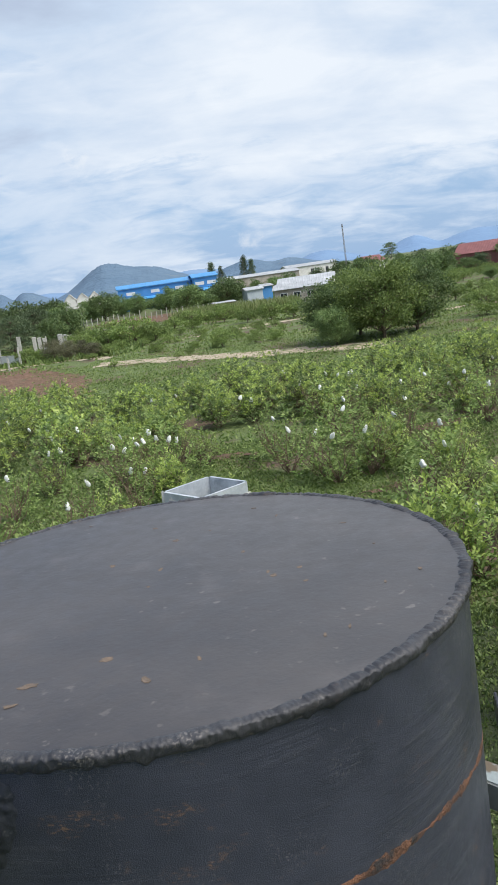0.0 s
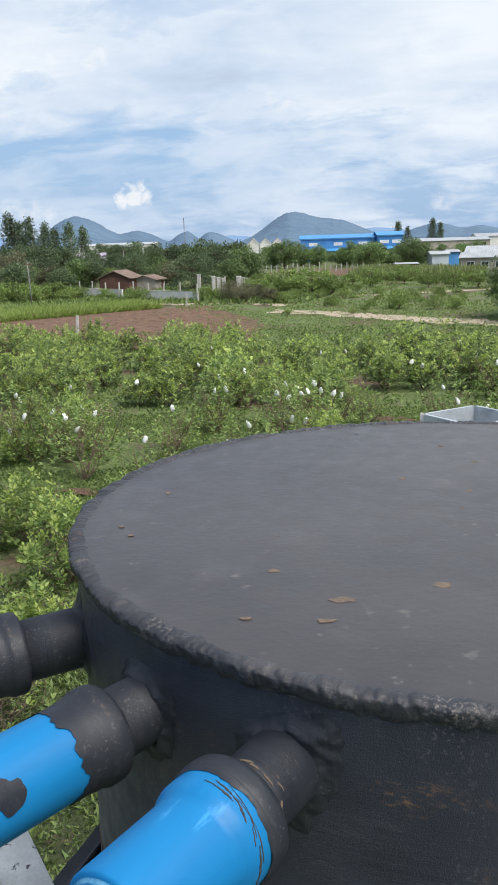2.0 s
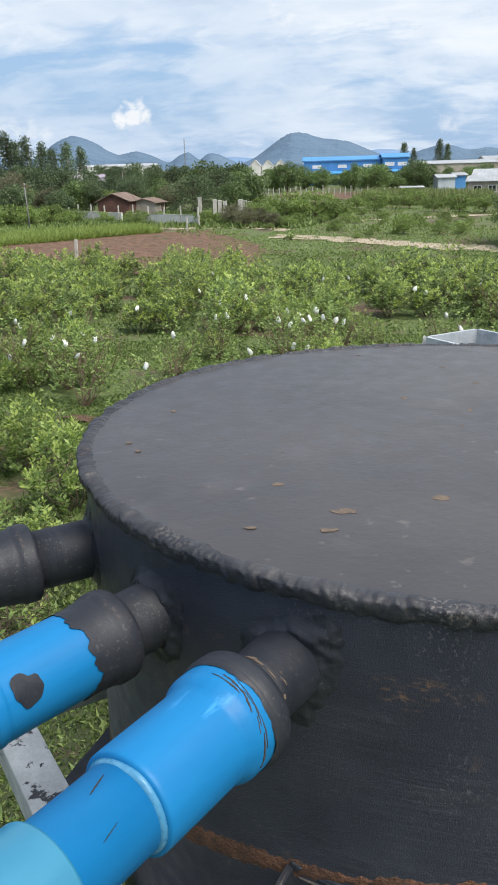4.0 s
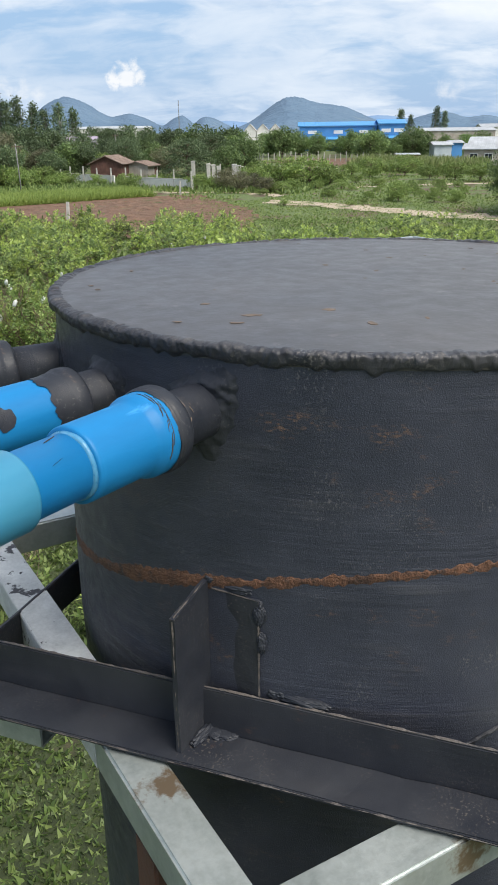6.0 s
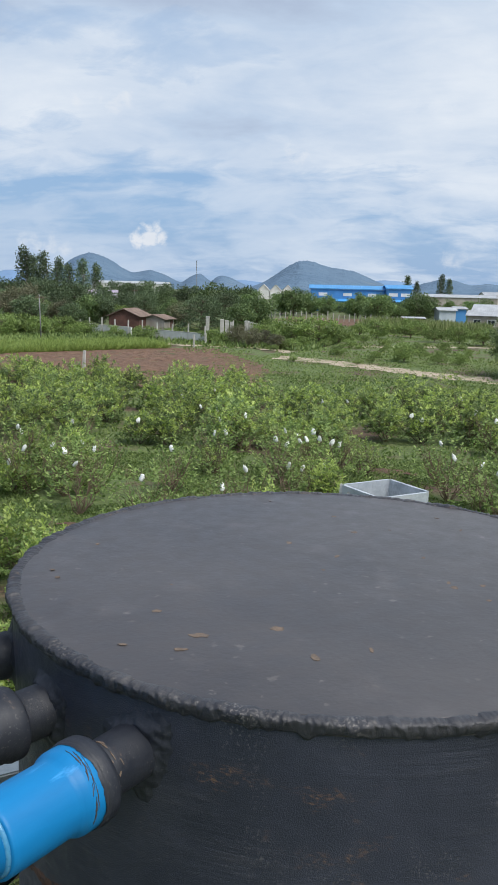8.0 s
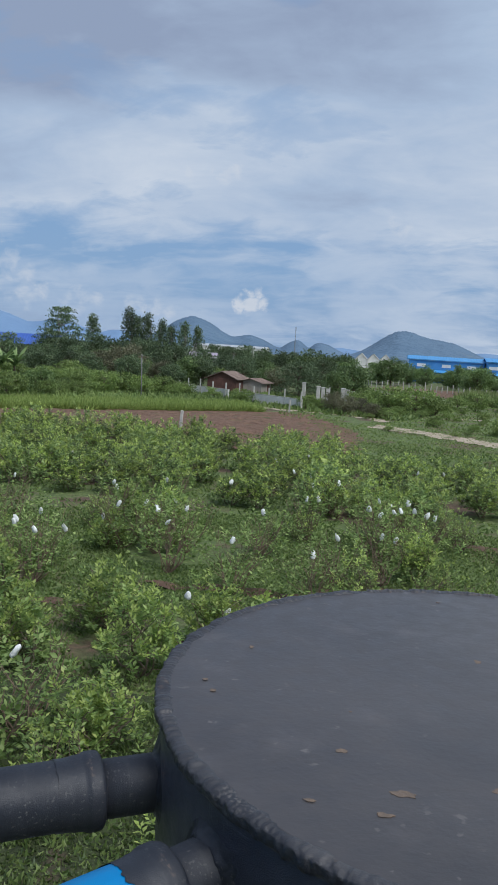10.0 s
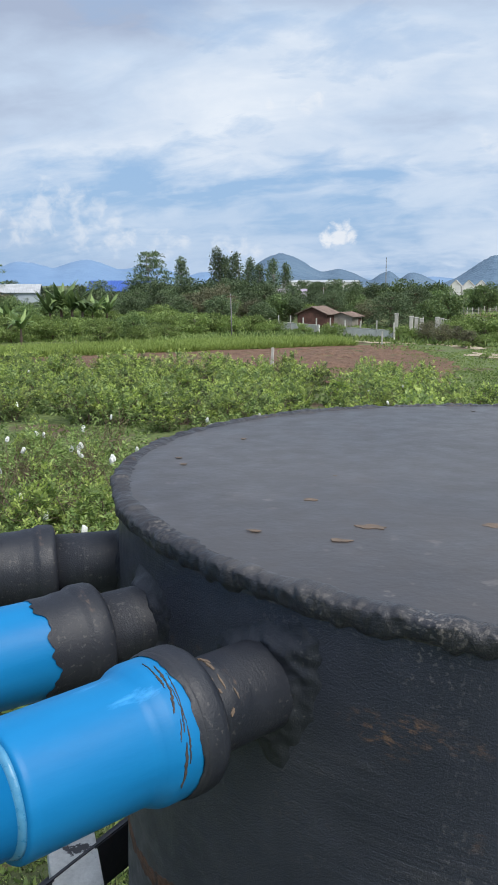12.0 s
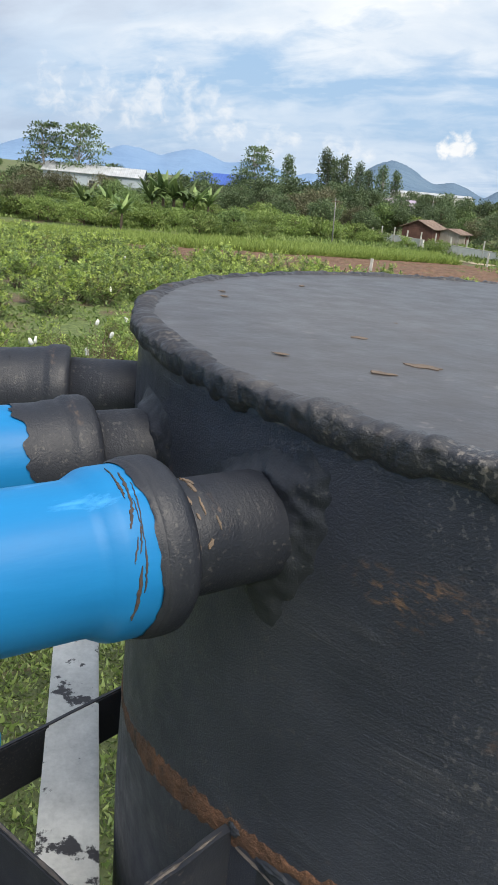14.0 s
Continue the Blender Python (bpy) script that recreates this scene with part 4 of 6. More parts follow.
def build_mortar():
    bm = bmesh.new()
    h = 0.0545
    m = pose(0, 0, 0, 0, 0, 31.0)
    for side, (p, q) in enumerate((((-h, h), (-h, -h)), ((-h, -h), (h, -h)))):
        n = 26
        rows = []
        for k in range(n + 1):
            t = k / n
            x, y = p[0] + (q[0] - p[0]) * t, p[1] + (q[1] - p[1]) * t
            depth = 0.05 + 0.02 * noise.noise(Vector((t * 5, side, 0)))
            top = 5.7755 - (0.030 * t if side == 0 else 0.030 - 0.012 * t) + 0.004 * noise.noise(Vector((t * 14, side, 2)))
            nx, ny = (-1, 0) if side == 0 else (0, -1)
            rows.append([bm.verts.new(m @ Vector((x + nx * o, y + ny * o, z))) for o, z in ((0.0, top + 0.002), (0.0025, top), (0.004, top - depth * 0.5), (0.0, top - depth * 2))])
        for a, b in zip(rows, rows[1:]):
            for j in range(3):
                bm.faces.new((a[j], b[j], b[j + 1], a[j + 1]))
    part("mortar_smear", bm, M["mortar"], corner_post, "pale mortar smear", smooth=True)


build_mortar()
riser = thing("water_riser", Matrix.Translation((-0.70, 0.12, 0.0)), "thin light-blue plastic riser pipe beside the frame", "pipe")
bm = bmesh.new()
lathe(bm, [(0.009, 0.0), (0.009, 5.06), (0.012, 5.062), (0.012, 5.11), (0.009, 5.112), (0.009, 5.22)], 24)
part("tube", bm, M["pvc"], riser, smooth=True)


# ---- hills ----
def hill(name, az0, az1, dist, peaks, depth, material, seed, label):
    """A wooded ridge between two azimuths (degrees east of +y): a sheet with real depth whose crest follows a few peaks."""
    n, rows, verts, faces = 220, 10, [], []
    for i in range(n + 1):
        az = az0 + (az1 - az0) * i / n
        el = 0.0
        for a, e, wl, wr in peaks:
            w = wl if az < a else wr
            el = (el ** 5 + (e * math.exp(-abs((az - a) / w) ** 1.9)) ** 5) ** 0.2
        el *= min(1, min(i, n - i) / 8)
        crest = dist * math.tan(radians(el)) + 6
        for j in range(rows):
            t = j / (rows - 1)
            d = dist - depth * (1 - t)
            rough = noise.noise(Vector((az * 1.6, t * 2.0, seed))) + 0.5 * noise.noise(Vector((az * 7, t * 6.0, seed))) + 0.3 * noise.noise(Vector((az * 22, t * 12.0, seed)))
            h = crest * math.sin(t * math.pi / 2) ** 0.9 + crest * 0.045 * rough * t - 4
            verts.append((d * math.sin(radians(az)), d * math.cos(radians(az)), h))
    for i in range(n):
        for j in range(rows - 1):
            a = i * rows + j
            faces.append((a, a + rows, a + rows + 1, a + 1))
    me = raw_mesh(name, verts, faces, material)
    for p in me.polygons:
        p.use_smooth = True
    return tagged(new(name, me), label, "hill", kind="structure")


# no air haze here: hills and ridges carry it as blue in their materials
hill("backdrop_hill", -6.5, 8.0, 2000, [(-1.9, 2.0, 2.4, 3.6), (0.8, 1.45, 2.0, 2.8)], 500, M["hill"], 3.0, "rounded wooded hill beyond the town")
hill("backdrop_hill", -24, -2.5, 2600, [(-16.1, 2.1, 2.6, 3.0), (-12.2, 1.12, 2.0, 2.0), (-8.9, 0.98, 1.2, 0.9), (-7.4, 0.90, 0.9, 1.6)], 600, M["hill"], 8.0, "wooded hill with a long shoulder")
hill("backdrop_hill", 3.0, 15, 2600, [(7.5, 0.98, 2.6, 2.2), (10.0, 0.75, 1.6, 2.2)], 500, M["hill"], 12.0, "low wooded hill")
hill("backdrop_ridge", -54, -17, 3800, [(-38, 1.7, 3.5, 3.5), (-33, 1.5, 3.0, 3.0), (-29, 1.65, 3.0, 3.0), (-25, 1.3, 3.0, 3.0), (-21, 0.9, 2.0, 3.0)], 500, M["hill_far"], 21.0, "distant mountain ridge in painted haze blue")
hill("backdrop_ridge", 8, 44, 3800, [(12.5, 0.85, 2.2, 2.2), (18.5, 0.95, 1.8, 1.6), (22.5, 0.85, 2.5, 2.5), (27, 1.5, 4, 4), (34, 1.2, 4, 5)], 500, M["hill_far"], 25.0, "distant mountain ridge in painted haze blue")
hill("backdrop_ridge", -14, 11, 4000, [(-6, 0.6, 3.0, 3.0), (3.5, 0.8, 3.0, 4.0)], 400, M["hill_far"], 29.0, "distant mountain ridge in painted haze blue")

# ---- fields and track ----
rough_sheet("tilled_field", [(-50, 40), (-34, 45), (-17, 48), (-4, 51), (-5, 66), (-12, 84), (-16, 83), (-31, 67), (-46, 51)], -0.07, M["soil"], 0.7, 0.24, 3.0,
            "reddish-brown freshly tilled field", "field")
rough_sheet("tilled_field", [(-11, 168), (14, 132), (22, 140), (6, 186), (-8, 190)], -0.06, M["soil"], 1.4, 0.2, 5.0, "far brownish field between the trees", "field")
rough_sheet("sandy_track", [(-5, 73.5), (0, 69.5), (7, 61.0), (16, 54), (17, 58), (8.5, 65), (1, 73), (-4, 77)], 0.02, M["sand"], 0.5, 0.05, 8.0, "pale sandy track between fields", "track")
rough_sheet("sandy_track", [(-22, 88.5), (-15, 86.0), (-8, 86), (-4, 80), (-3, 82), (-7, 88), (-14, 88.5), (-21, 91)], 0.02, M["sand"], 0.5, 0.05, 9.0, "pale sandy track between fields", "track")
rough_sheet("sandy_track", [(3, 92), (13, 96), (25, 99), (40, 100), (40, 102), (24, 101), (12, 98), (3, 94)], 0.02, M["sand"], 0.5, 0.05, 9.5, "pale sandy track between fields", "track")
rough_sheet("sandy_track", [(24, 80), (34, 77), (50, 74), (50, 76), (35, 79.5), (24, 82)], 0.02, M["sand"], 0.5, 0.05, 11.0, "pale sandy track between fields", "track")
rnd = random.Random(44)
for cx, cy, sx, sy in ((-4.5, 19.2, 2.2, 0.7), (-1.6, 20.6, 1.2, 0.6), (2.2, 27.5, 1.3, 0.7), (6.5, 20.5, 1.4, 0.6), (-9.5, 16.8, 1.5, 0.6), (9.5, 27, 1.6, 0.6), (-3.5, 15.5, 1.2, 0.5)):
    pts = [(cx + sx * rnd.uniform(0.75, 1.2) * math.cos(a), cy + sy * rnd.uniform(0.75, 1.2) * math.sin(a)) for a in [k * 0.5236 for k in range(12)]]
    rough_sheet("bare_patch", pts, -0.05, M["mulch"], 0.16, 0.16, cx, "dark brown bare earth with dry litter", "earth")


# ---- leaves and plants ----
def leaf_mesh(name, centres, dirs, lengths, widths, material, rng, fold=0.25, flat=0.0):
    """One folded diamond leaf for each centre, pointing along its direction; flat turns its face to the sky."""
    n = len(centres)
    d = dirs / np.maximum(np.linalg.norm(dirs, axis=1, keepdims=True), 1e-6)
    r = rng.normal(size=(n, 3)) * (1 - flat) + np.array([0, 0, 2.0 * flat])
    side = np.cross(d, r)
    side /= np.maximum(np.linalg.norm(side, axis=1, keepdims=True), 1e-6)
    up = np.cross(side, d)
    L, W = lengths[:, None], widths[:, None]
    tip = centres + d * L
    midp = centres + d * L * 0.45
    a = midp + side * W * 0.5 + up * W * fold
    b = midp - side * W * 0.5 + up * W * fold
    v = np.stack((centres, a, tip, b), 1).reshape(-1, 3)
    i = np.arange(n)[:, None] * 4
    f = np.concatenate((i + np.array([[0, 1, 2]]), i + np.array([[0, 2, 3]])), 1).reshape(-1, 3)
    me = bpy.data.meshes.new(name)
    me.vertices.add(len(v))
    me.vertices.foreach_set("co", v.astype(np.float32).ravel())
    me.loops.add(f.size)
    me.loops.foreach_set("vertex_index", f.ravel().astype(np.int32))
    me.polygons.add(len(f))
    me.polygons.foreach_set("loop_start", np.arange(0, f.size, 3, dtype=np.int32))
    me.update(calc_edges=True)
    me.validate()
    me.materials.append(material)
    return me


def stems_mesh(name, lines, material, sides=5):
    """Tapered, bent stems: each line is a list of (point, radius)."""
    verts, faces = [], []
    for line in lines:
        base = len(verts)
        for k, (p, r) in enumerate(line):
            q = line[min(k + 1, len(line) - 1)][0] - line[max(k - 1, 0)][0]
            q = q.normalized() if q.length > 1e-6 else Vector((0, 0, 1))
            x = q.cross(Vector((0.31, 0.9, 0.2))).normalized()
            y = q.cross(x)
            for s in range(sides):
                a = 2 * math.pi * s / sides
                verts.append(p + (x * math.cos(a) + y * math.sin(a)) * r)
        for k in range(len(line) - 1):
            for s in range(sides):
                a, b = base + k * sides + s, base + k * sides + (s + 1) % sides
                faces.append((a, b, b + sides, a + sides))
    return raw_mesh(name, verts, faces, material)


def bent(a, b, r0, r1, rnd, n=4, wob=0.06):
    out = []
    for k in range(n + 1):
        t = k / n
        p = a.lerp(b, t) + Vector((rnd.uniform(-wob, wob), rnd.uniform(-wob, wob), rnd.uniform(-wob, wob) * 0.5)) * (b - a).length * (0 if k in (0, n) else 1)
        out.append((p, r0 + (r1 - r0) * t))
    return out


def bush_meshes(seed, height, width, shoots, leaves, leaf, material, openness=0.0):
    """A low fruit bush: several stems from the ground, leafy sprays that point up and out, pale young leaves at the tips."""
    rng, rnd = np.random.default_rng(seed), random.Random(seed)
    stems, old, young = [], [], []
    mains = []
    for k in range(7):
        a = k * 0.9 + rnd.uniform(-0.4, 0.4)
        end = Vector((math.cos(a) * width * rnd.uniform(0.2, 0.45), math.sin(a) * width * rnd.uniform(0.2, 0.45), height * rnd.uniform(0.45, 0.85)))
        line = bent(Vector((math.cos(a) * 0.05, math.sin(a) * 0.05, -0.05)), end, 0.022, 0.009, rnd, 5, 0.08)
        stems.append(line)
        mains.append(line)
    for k in range(shoots):
        ml = rnd.choice(mains)
        root = ml[rnd.randrange(2, len(ml))][0]
        a, u = rnd.uniform(0, 6.283), rnd.random() ** 0.55
        lump = 0.8 + 0.75 * noise.noise(Vector((math.cos(a) * 1.5, math.sin(a) * 1.5, seed)))
        reach = width * 0.5 * u * lump
        tip = Vector((math.cos(a) * reach, math.sin(a) * reach, height * (1.0 - 0.7 * u ** 2.4) * rnd.uniform(0.5, 1.15) * (0.8 + 0.3 * lump)))
        tip.z = max(tip.z, 0.15)
        ln = rnd.uniform(0.22, 0.5)
        way = (tip - Vector((0, 0, height * 0.15))).normalized() * 0.6 + Vector((rnd.gauss(0, 0.45), rnd.gauss(0, 0.45), 0.34))
        way.normalize()
        base = tip - way * ln
        if openness > 0.2 or k % 4 == 0:
            stems.append(bent(root, base, 0.007, 0.004, rnd, 3, 0.08))
            stems.append(bent(base, tip, 0.004, 0.002, rnd, 2, 0.05))
        fresh = tip.z > height * 0.40 and rnd.random() < 0.72
        for j in range(leaves):
            t = (j + rnd.random()) / leaves
            p = base.lerp(tip, t)
            spin = j * 2.4 + rnd.uniform(-0.5, 0.5)
            side = Vector((math.cos(spin), math.sin(spin), rnd.uniform(-0.40, 0.30)))
            d = side * (1.0 - 0.35 * t) + way * (0.25 + 0.65 * t)
            (young if fresh and t > 0.45 else old).append((tuple(p + side * 0.012), tuple(d)))

    def cloud(name, items, mat, size):
        cs, ds = np.array([c for c, _ in items]), np.array([d for _, d in items])
        ln = size * rng.uniform(0.7, 1.25, len(cs))
        return leaf_mesh(name, cs, ds, ln, ln * rng.uniform(0.42, 0.58, len(cs)), mat, rng, 0.18, 0.55)

    return (stems_mesh("stem", stems, M["bark"]), cloud("foliage", old, material, leaf), cloud("young_foliage", young, M["shoot"], leaf * 0.9))


def tree_meshes(seed, height, width, trunk_h, clumps, leaves, leaf, material, style="round", bark="bark"):
    """A tree: tapered trunk, limbs to every clump, clumps of leaves with gaps between them."""
    rng, rnd = np.random.default_rng(seed), random.Random(seed)
    top = Vector((rnd.uniform(-0.05, 0.05) * height, rnd.uniform(-0.05, 0.05) * height, height * (0.92 if style in ("slim", "layer") else 0.7)))
    r0 = 0.018 * height + 0.05
    trunk = bent(Vector((0, 0, -0.2)), top, r0, r0 * 0.25, rnd, 7, 0.04)
    lines, cs, ds = [trunk], [], []
    for k in range(clumps):
        t = (k + 0.5) / clumps
        a = k * 2.399 + rnd.uniform(-0.5, 0.5)
        if style == "slim":
            z = trunk_h + (height - trunk_h) * t
            reach = width * 0.5 * (1.05 - t) ** 0.7 * rnd.uniform(0.35, 1.0)
            size = (width * 0.22 * rnd.uniform(0.7, 1.3), height * 0.07)
        elif style == "layer":
            z = trunk_h + (height - trunk_h) * (math.floor(t ** 0.8 * 8) / 8 + rnd.uniform(0.0, 0.035))
            reach = width * 0.5 * math.sqrt(max(0.05, 1 - t ** 2.2)) * rnd.uniform(0.45, 1.0)
            size = (width * 0.22, height * 0.020)
        else:
            u = rnd.random() ** 0.45
            ph = rnd.uniform(-0.95, 1.0)
            z = trunk_h + (height - trunk_h) * (0.5 + 0.45 * ph * (0.6 + 0.4 * rnd.random()))
            reach = width * 0.5 * u * math.sqrt(max(0.08, 1 - ph * ph * 0.75))
            size = (width * 0.17 * rnd.uniform(0.7, 1.35), height * 0.105 * rnd.uniform(0.7, 1.3))
        c = Vector((math.cos(a) * reach, math.sin(a) * reach, z))
        root = trunk[min(len(trunk) - 1, max(1, int(len(trunk) * 0.85 * min(1, z / height))))][0]
        lines.append(bent(root, c, r0 * 0.3, r0 * 0.06, rnd, 3, 0.08))
        n = leaves
        d = rng.normal(size=(n, 3))
        d /= np.linalg.norm(d, axis=1, keepdims=True)
        rad = rng.random(n) ** 0.5
        p = d * rad[:, None] * np.array([size[0], size[0], size[1]])
        if style == "layer":
            p[:, 2] -= 0.35 * (p[:, 0] ** 2 + p[:, 1] ** 2) / max(size[0], 0.1)
        cs.append(p + np.array(tuple(c)))
        ds.append(d * 0.7 + np.array([0, 0, 0.1 if style != "droop" else -0.9]) + rng.normal(size=(n, 3)) * 0.5)
    cs, ds = np.concatenate(cs), np.concatenate(ds)
    ln = leaf * rng.uniform(0.6, 1.35, len(cs))
    return (stems_mesh("trunk", lines, M[bark], 6), leaf_mesh("crown", cs, ds, ln, ln * rng.uniform(0.35, 0.6, len(cs)), material, rng, 0.2, 0.45))


def plant(name, meshes, names, m, label, category, group="", scale=1.0):
    e = thing(name, m @ Matrix.Scale(scale, 4), label, category, group)
    for me, nm in zip(meshes, names):
        new(nm, me).parent = e
    return e


# ---- the orchard ----
near_bushes = [bush_meshes(10 + k, 1.55 + 0.14 * (k % 3), 2.3 + 0.3 * (k % 2), 165, 15, 0.135, M["guava"]) for k in range(4)]
thin_bushes = [bush_meshes(30 + k, 1.55, 2.1, 62, 12, 0.115, M["guava"], 0.6) for k in range(3)]
far_bushes = [bush_meshes(50 + k, 1.5 + 0.1 * k, 2.6, 140, 12, 0.165, M["guava_far"]) for k in range(4)]
LABEL_DENSE = "dense bright-green guava bush in the orchard"
LABEL_THIN = "thin open guava bush with bare twigs in the orchard"
rnd = random.Random(77)
orchard = []
row_y = 8.5
k = 0
while row_y < 50.0:
    reach = row_y * 0.82 + 3
    x = -reach + rnd.uniform(0, 1.5)
    while x < row_y * 0.52 + 3:
        px, py = x + rnd.uniform(-0.5, 0.5), row_y + rnd.uniform(-0.55, 0.55)
        gap = noise.noise(Vector((px * 0.16, py * 0.16, 4.2)))
        open_strip = 17.0 < py < 30.0
        skip = rnd.random() < (0.34 if open_strip else 0.16 if py < 17 else 0.08) or gap > (0.22 if open_strip else 0.42)
        if not skip and math.hypot(px, py) > 8.3 and (py < 44.0 or px < -5.0):
            d = math.hypot(px, py)
            s = rnd.uniform(0.72, 1.12) * (0.86 if open_strip else 1.0)
            m = pose(px, py, 0, 0, 0, rnd.uniform(0, 360))
            thin = rnd.random() < (0.5 if open_strip else 0.12)
            if d > 30:
                plant("guava_bush", far_bushes[k % 4], ("stem", "foliage", "young_foliage"), m, LABEL_DENSE, "bush", "orchard bushes", s)
            elif thin:
                plant("guava_bush", thin_bushes[k % 3], ("stem", "foliage", "young_foliage"), m, LABEL_THIN, "bush", "orchard bushes", s)
            else:
                plant("guava_bush", near_bushes[k % 4], ("stem", "foliage", "young_foliage"), m, LABEL_DENSE, "bush", "orchard bushes", s)
            orchard.append((px, py))
            k += 1
        x += rnd.uniform(1.7, 2.6) if not open_strip else rnd.uniform(2.0, 3.0)
    row_y += 2.25


# white bags tied over the fruit
def bag_mesh(seed):
    bm = bmesh.new()
    lathe(bm, [(0.012, 0.0), (0.030, -0.012), (0.054, -0.035), (0.064, -0.09), (0.066, -0.15), (0.060, -0.195), (0.034, -0.212)], 16, 0.042, seed, 22)
    for v in bm.verts:
        v.co.y *= 0.72
    for f in bm.faces:
        f.smooth = True
    me = bpy.data.meshes.new("fruit_bag")
    bm.to_mesh(me)
    bm.free()
    me.materials.append(M["bag"])
    return me


BAG_MESHES = [bag_mesh(s) for s in (1.0, 4.0, 9.0)]
BAGS_A = [(-10.9, 27.5), (-9.3, 23.9), (-8.6, 24.5), (-8.1, 23.8), (-9.4, 29.1), (-7.9, 25.1), (-7.2, 24.3), (-7.0, 21.8), (-4.8, 20.5), (-4.9, 24.9), (-3.9, 28.0), (-3.6, 28.3),
          (-3.3, 32.6), (-1.7, 27.3), (-1.5, 29.1), (-1.2, 26.3), (-0.9, 27.0), (-0.7, 27.5), (-0.5, 29.2), (-0.2, 27.7), (-1.0, 23.0), (-2.3, 22.3), (0.3, 27.1), (0.5, 26.9)]
BAGS_B = [(4.8, 24.2), (5.1, 23.2), (6.2, 23.5), (6.9, 29.6), (6.5, 27.6), (9.1, 36.8), (8.1, 31.9), (6.5, 35.8), (8.2, 22.7), (7.3, 19.9), (7.4, 24.9), (8.7, 27.7), (12.5, 31.5),
          (5.9, 14.2), (12.0, 28.0), (11.1, 32.5), (8.4, 36.4), (6.9, 33.5), (3.9, 27.7), (4.0, 25.4), (6.1, 18.2), (-2.6, 20.0)]
BAGS_C = [(-14.6, 27.1), (-14.3, 24.5), (-15.6, 21.9), (-15.3, 23.0), (-14.9, 22.9), (-12.9, 21.2), (-12.3, 20.5), (-10.9, 19.9), (-10.0, 19.3), (-14.0, 20.4), (-13.2, 17.9),
          (-12.9, 21.7), (-10.9, 21.6), (-9.4, 19.8), (-11.1, 20.3), (-8.3, 13.7), (-6.2, 11.2), (-6.2, 9.9)]
spots = [(x * 0.93, y * 0.93, 1.50) for x, y in BAGS_A + BAGS_B + BAGS_C]
for k in range(75):
    bx, by = rnd.choice([p for p in orchard if 14 < p[1] < 44])
    spots.append((bx + rnd.uniform(-0.6, 0.6), by - rnd.uniform(0.1, 0.6), rnd.uniform(0.8, 1.3)))
for k, (x, y, z) in enumerate(spots):
    ob = new("fruit_bag", BAG_MESHES[k % 3])
    ob.matrix_basis = pose(x, y, z, rnd.uniform(-32, 32), rnd.uniform(-32, 32), rnd.uniform(0, 360)) @ Matrix.Diagonal((*[rnd.uniform(0.72, 1.15) for _ in range(2)], rnd.uniform(0.85, 1.2), 1))
    tagged(ob, "white paper fruit bag hanging on a guava twig", "fruit bag", "fruit bags in the orchard")
# a bare twiggy shrub under the bags wherever no bush stands close
twig_meshes = []
for s in range(3):
    r2 = random.Random(s + 600)
    lines = []
    for j in range(16):
        a = r2.uniform(0, 6.283)
        tip = Vector((math.cos(a) * r2.uniform(0.3, 0.8), math.sin(a) * r2.uniform(0.3, 0.8), r2.uniform(0.7, 1.35)))
        lines.append(bent(Vector((0, 0, -0.03)), tip, 0.014, 0.004, r2, 4, 0.1))
        lines.append(bent(lines[-1][2][0], tip + Vector((r2.uniform(-0.3, 0.3), r2.uniform(-0.3, 0.3), 0.1)), 0.006, 0.003, r2, 3, 0.1))
    twig_meshes.append(stems_mesh("stem", lines, M["twig"], 4))
done = []
for x, y, z in spots[:66]:
    if min((math.hypot(x - a, y - b) for a, b in done), default=9) < 0.75:
        continue
    done.append((x, y))
    e = plant("guava_bush", (twig_meshes[len(done) % 3], thin_bushes[len(done) % 3][1]), ("stem", "foliage"), pose(x, y + 0.12, 0, 0, 0, rnd.uniform(0, 360)),
              LABEL_THIN, "bush", "orchard bushes", rnd.uniform(1.05, 1.2))


# ---- grasses ----
def blades(name, n, place, length, width, material, seed, label, lean=0.35, flat=0.0):
    """Grass: single blades, leaning at random, over an area given by a function of the generator."""
    rng = np.random.default_rng(seed)
    xy = place(rng, n)
    c = np.column_stack((xy, np.zeros(len(xy)) - 0.02))
    d = rng.normal(size=(len(xy), 3)) * np.array([lean, lean, 0]) + np.array([0, 0, 1.0])
    ln = length * rng.uniform(0.5, 1.25, len(xy))
    ob = new(name, leaf_mesh(name, c, d, ln, np.full(len(xy), width) * rng.uniform(0.7, 1.4, len(xy)), material, rng, 0.2, flat))
    return tagged(ob, label, "grass", kind="stuff")


def wedge(d0, d1, a0, a1, gaps=0.22):
    def f(rng, n):
        d = np.sqrt(rng.uniform(d0 * d0, d1 * d1, n))
        a = np.radians(rng.uniform(a0, a1, n))
        keep = np.array([noise.noise(Vector((x * 0.22 + 11, y * 0.22, 0.0))) < gaps for x, y in zip(d * np.sin(a), d * np.cos(a))])
        return np.column_stack((d * np.sin(a), d * np.cos(a)))[keep]
    return f


def quad(p0, p1, p2, p3):
    """p0 to p1 along the near side, p3 to p2 along the far side."""
    def f(rng, n):
        u, v = rng.random(n)[:, None], rng.random(n)[:, None]
        a, b, c, d = (np.array(p, float)[None] for p in (p0, p1, p2, p3))
        return (a * (1 - u) + b * u) * (1 - v) + (d * (1 - u) + c * u) * v
    return f


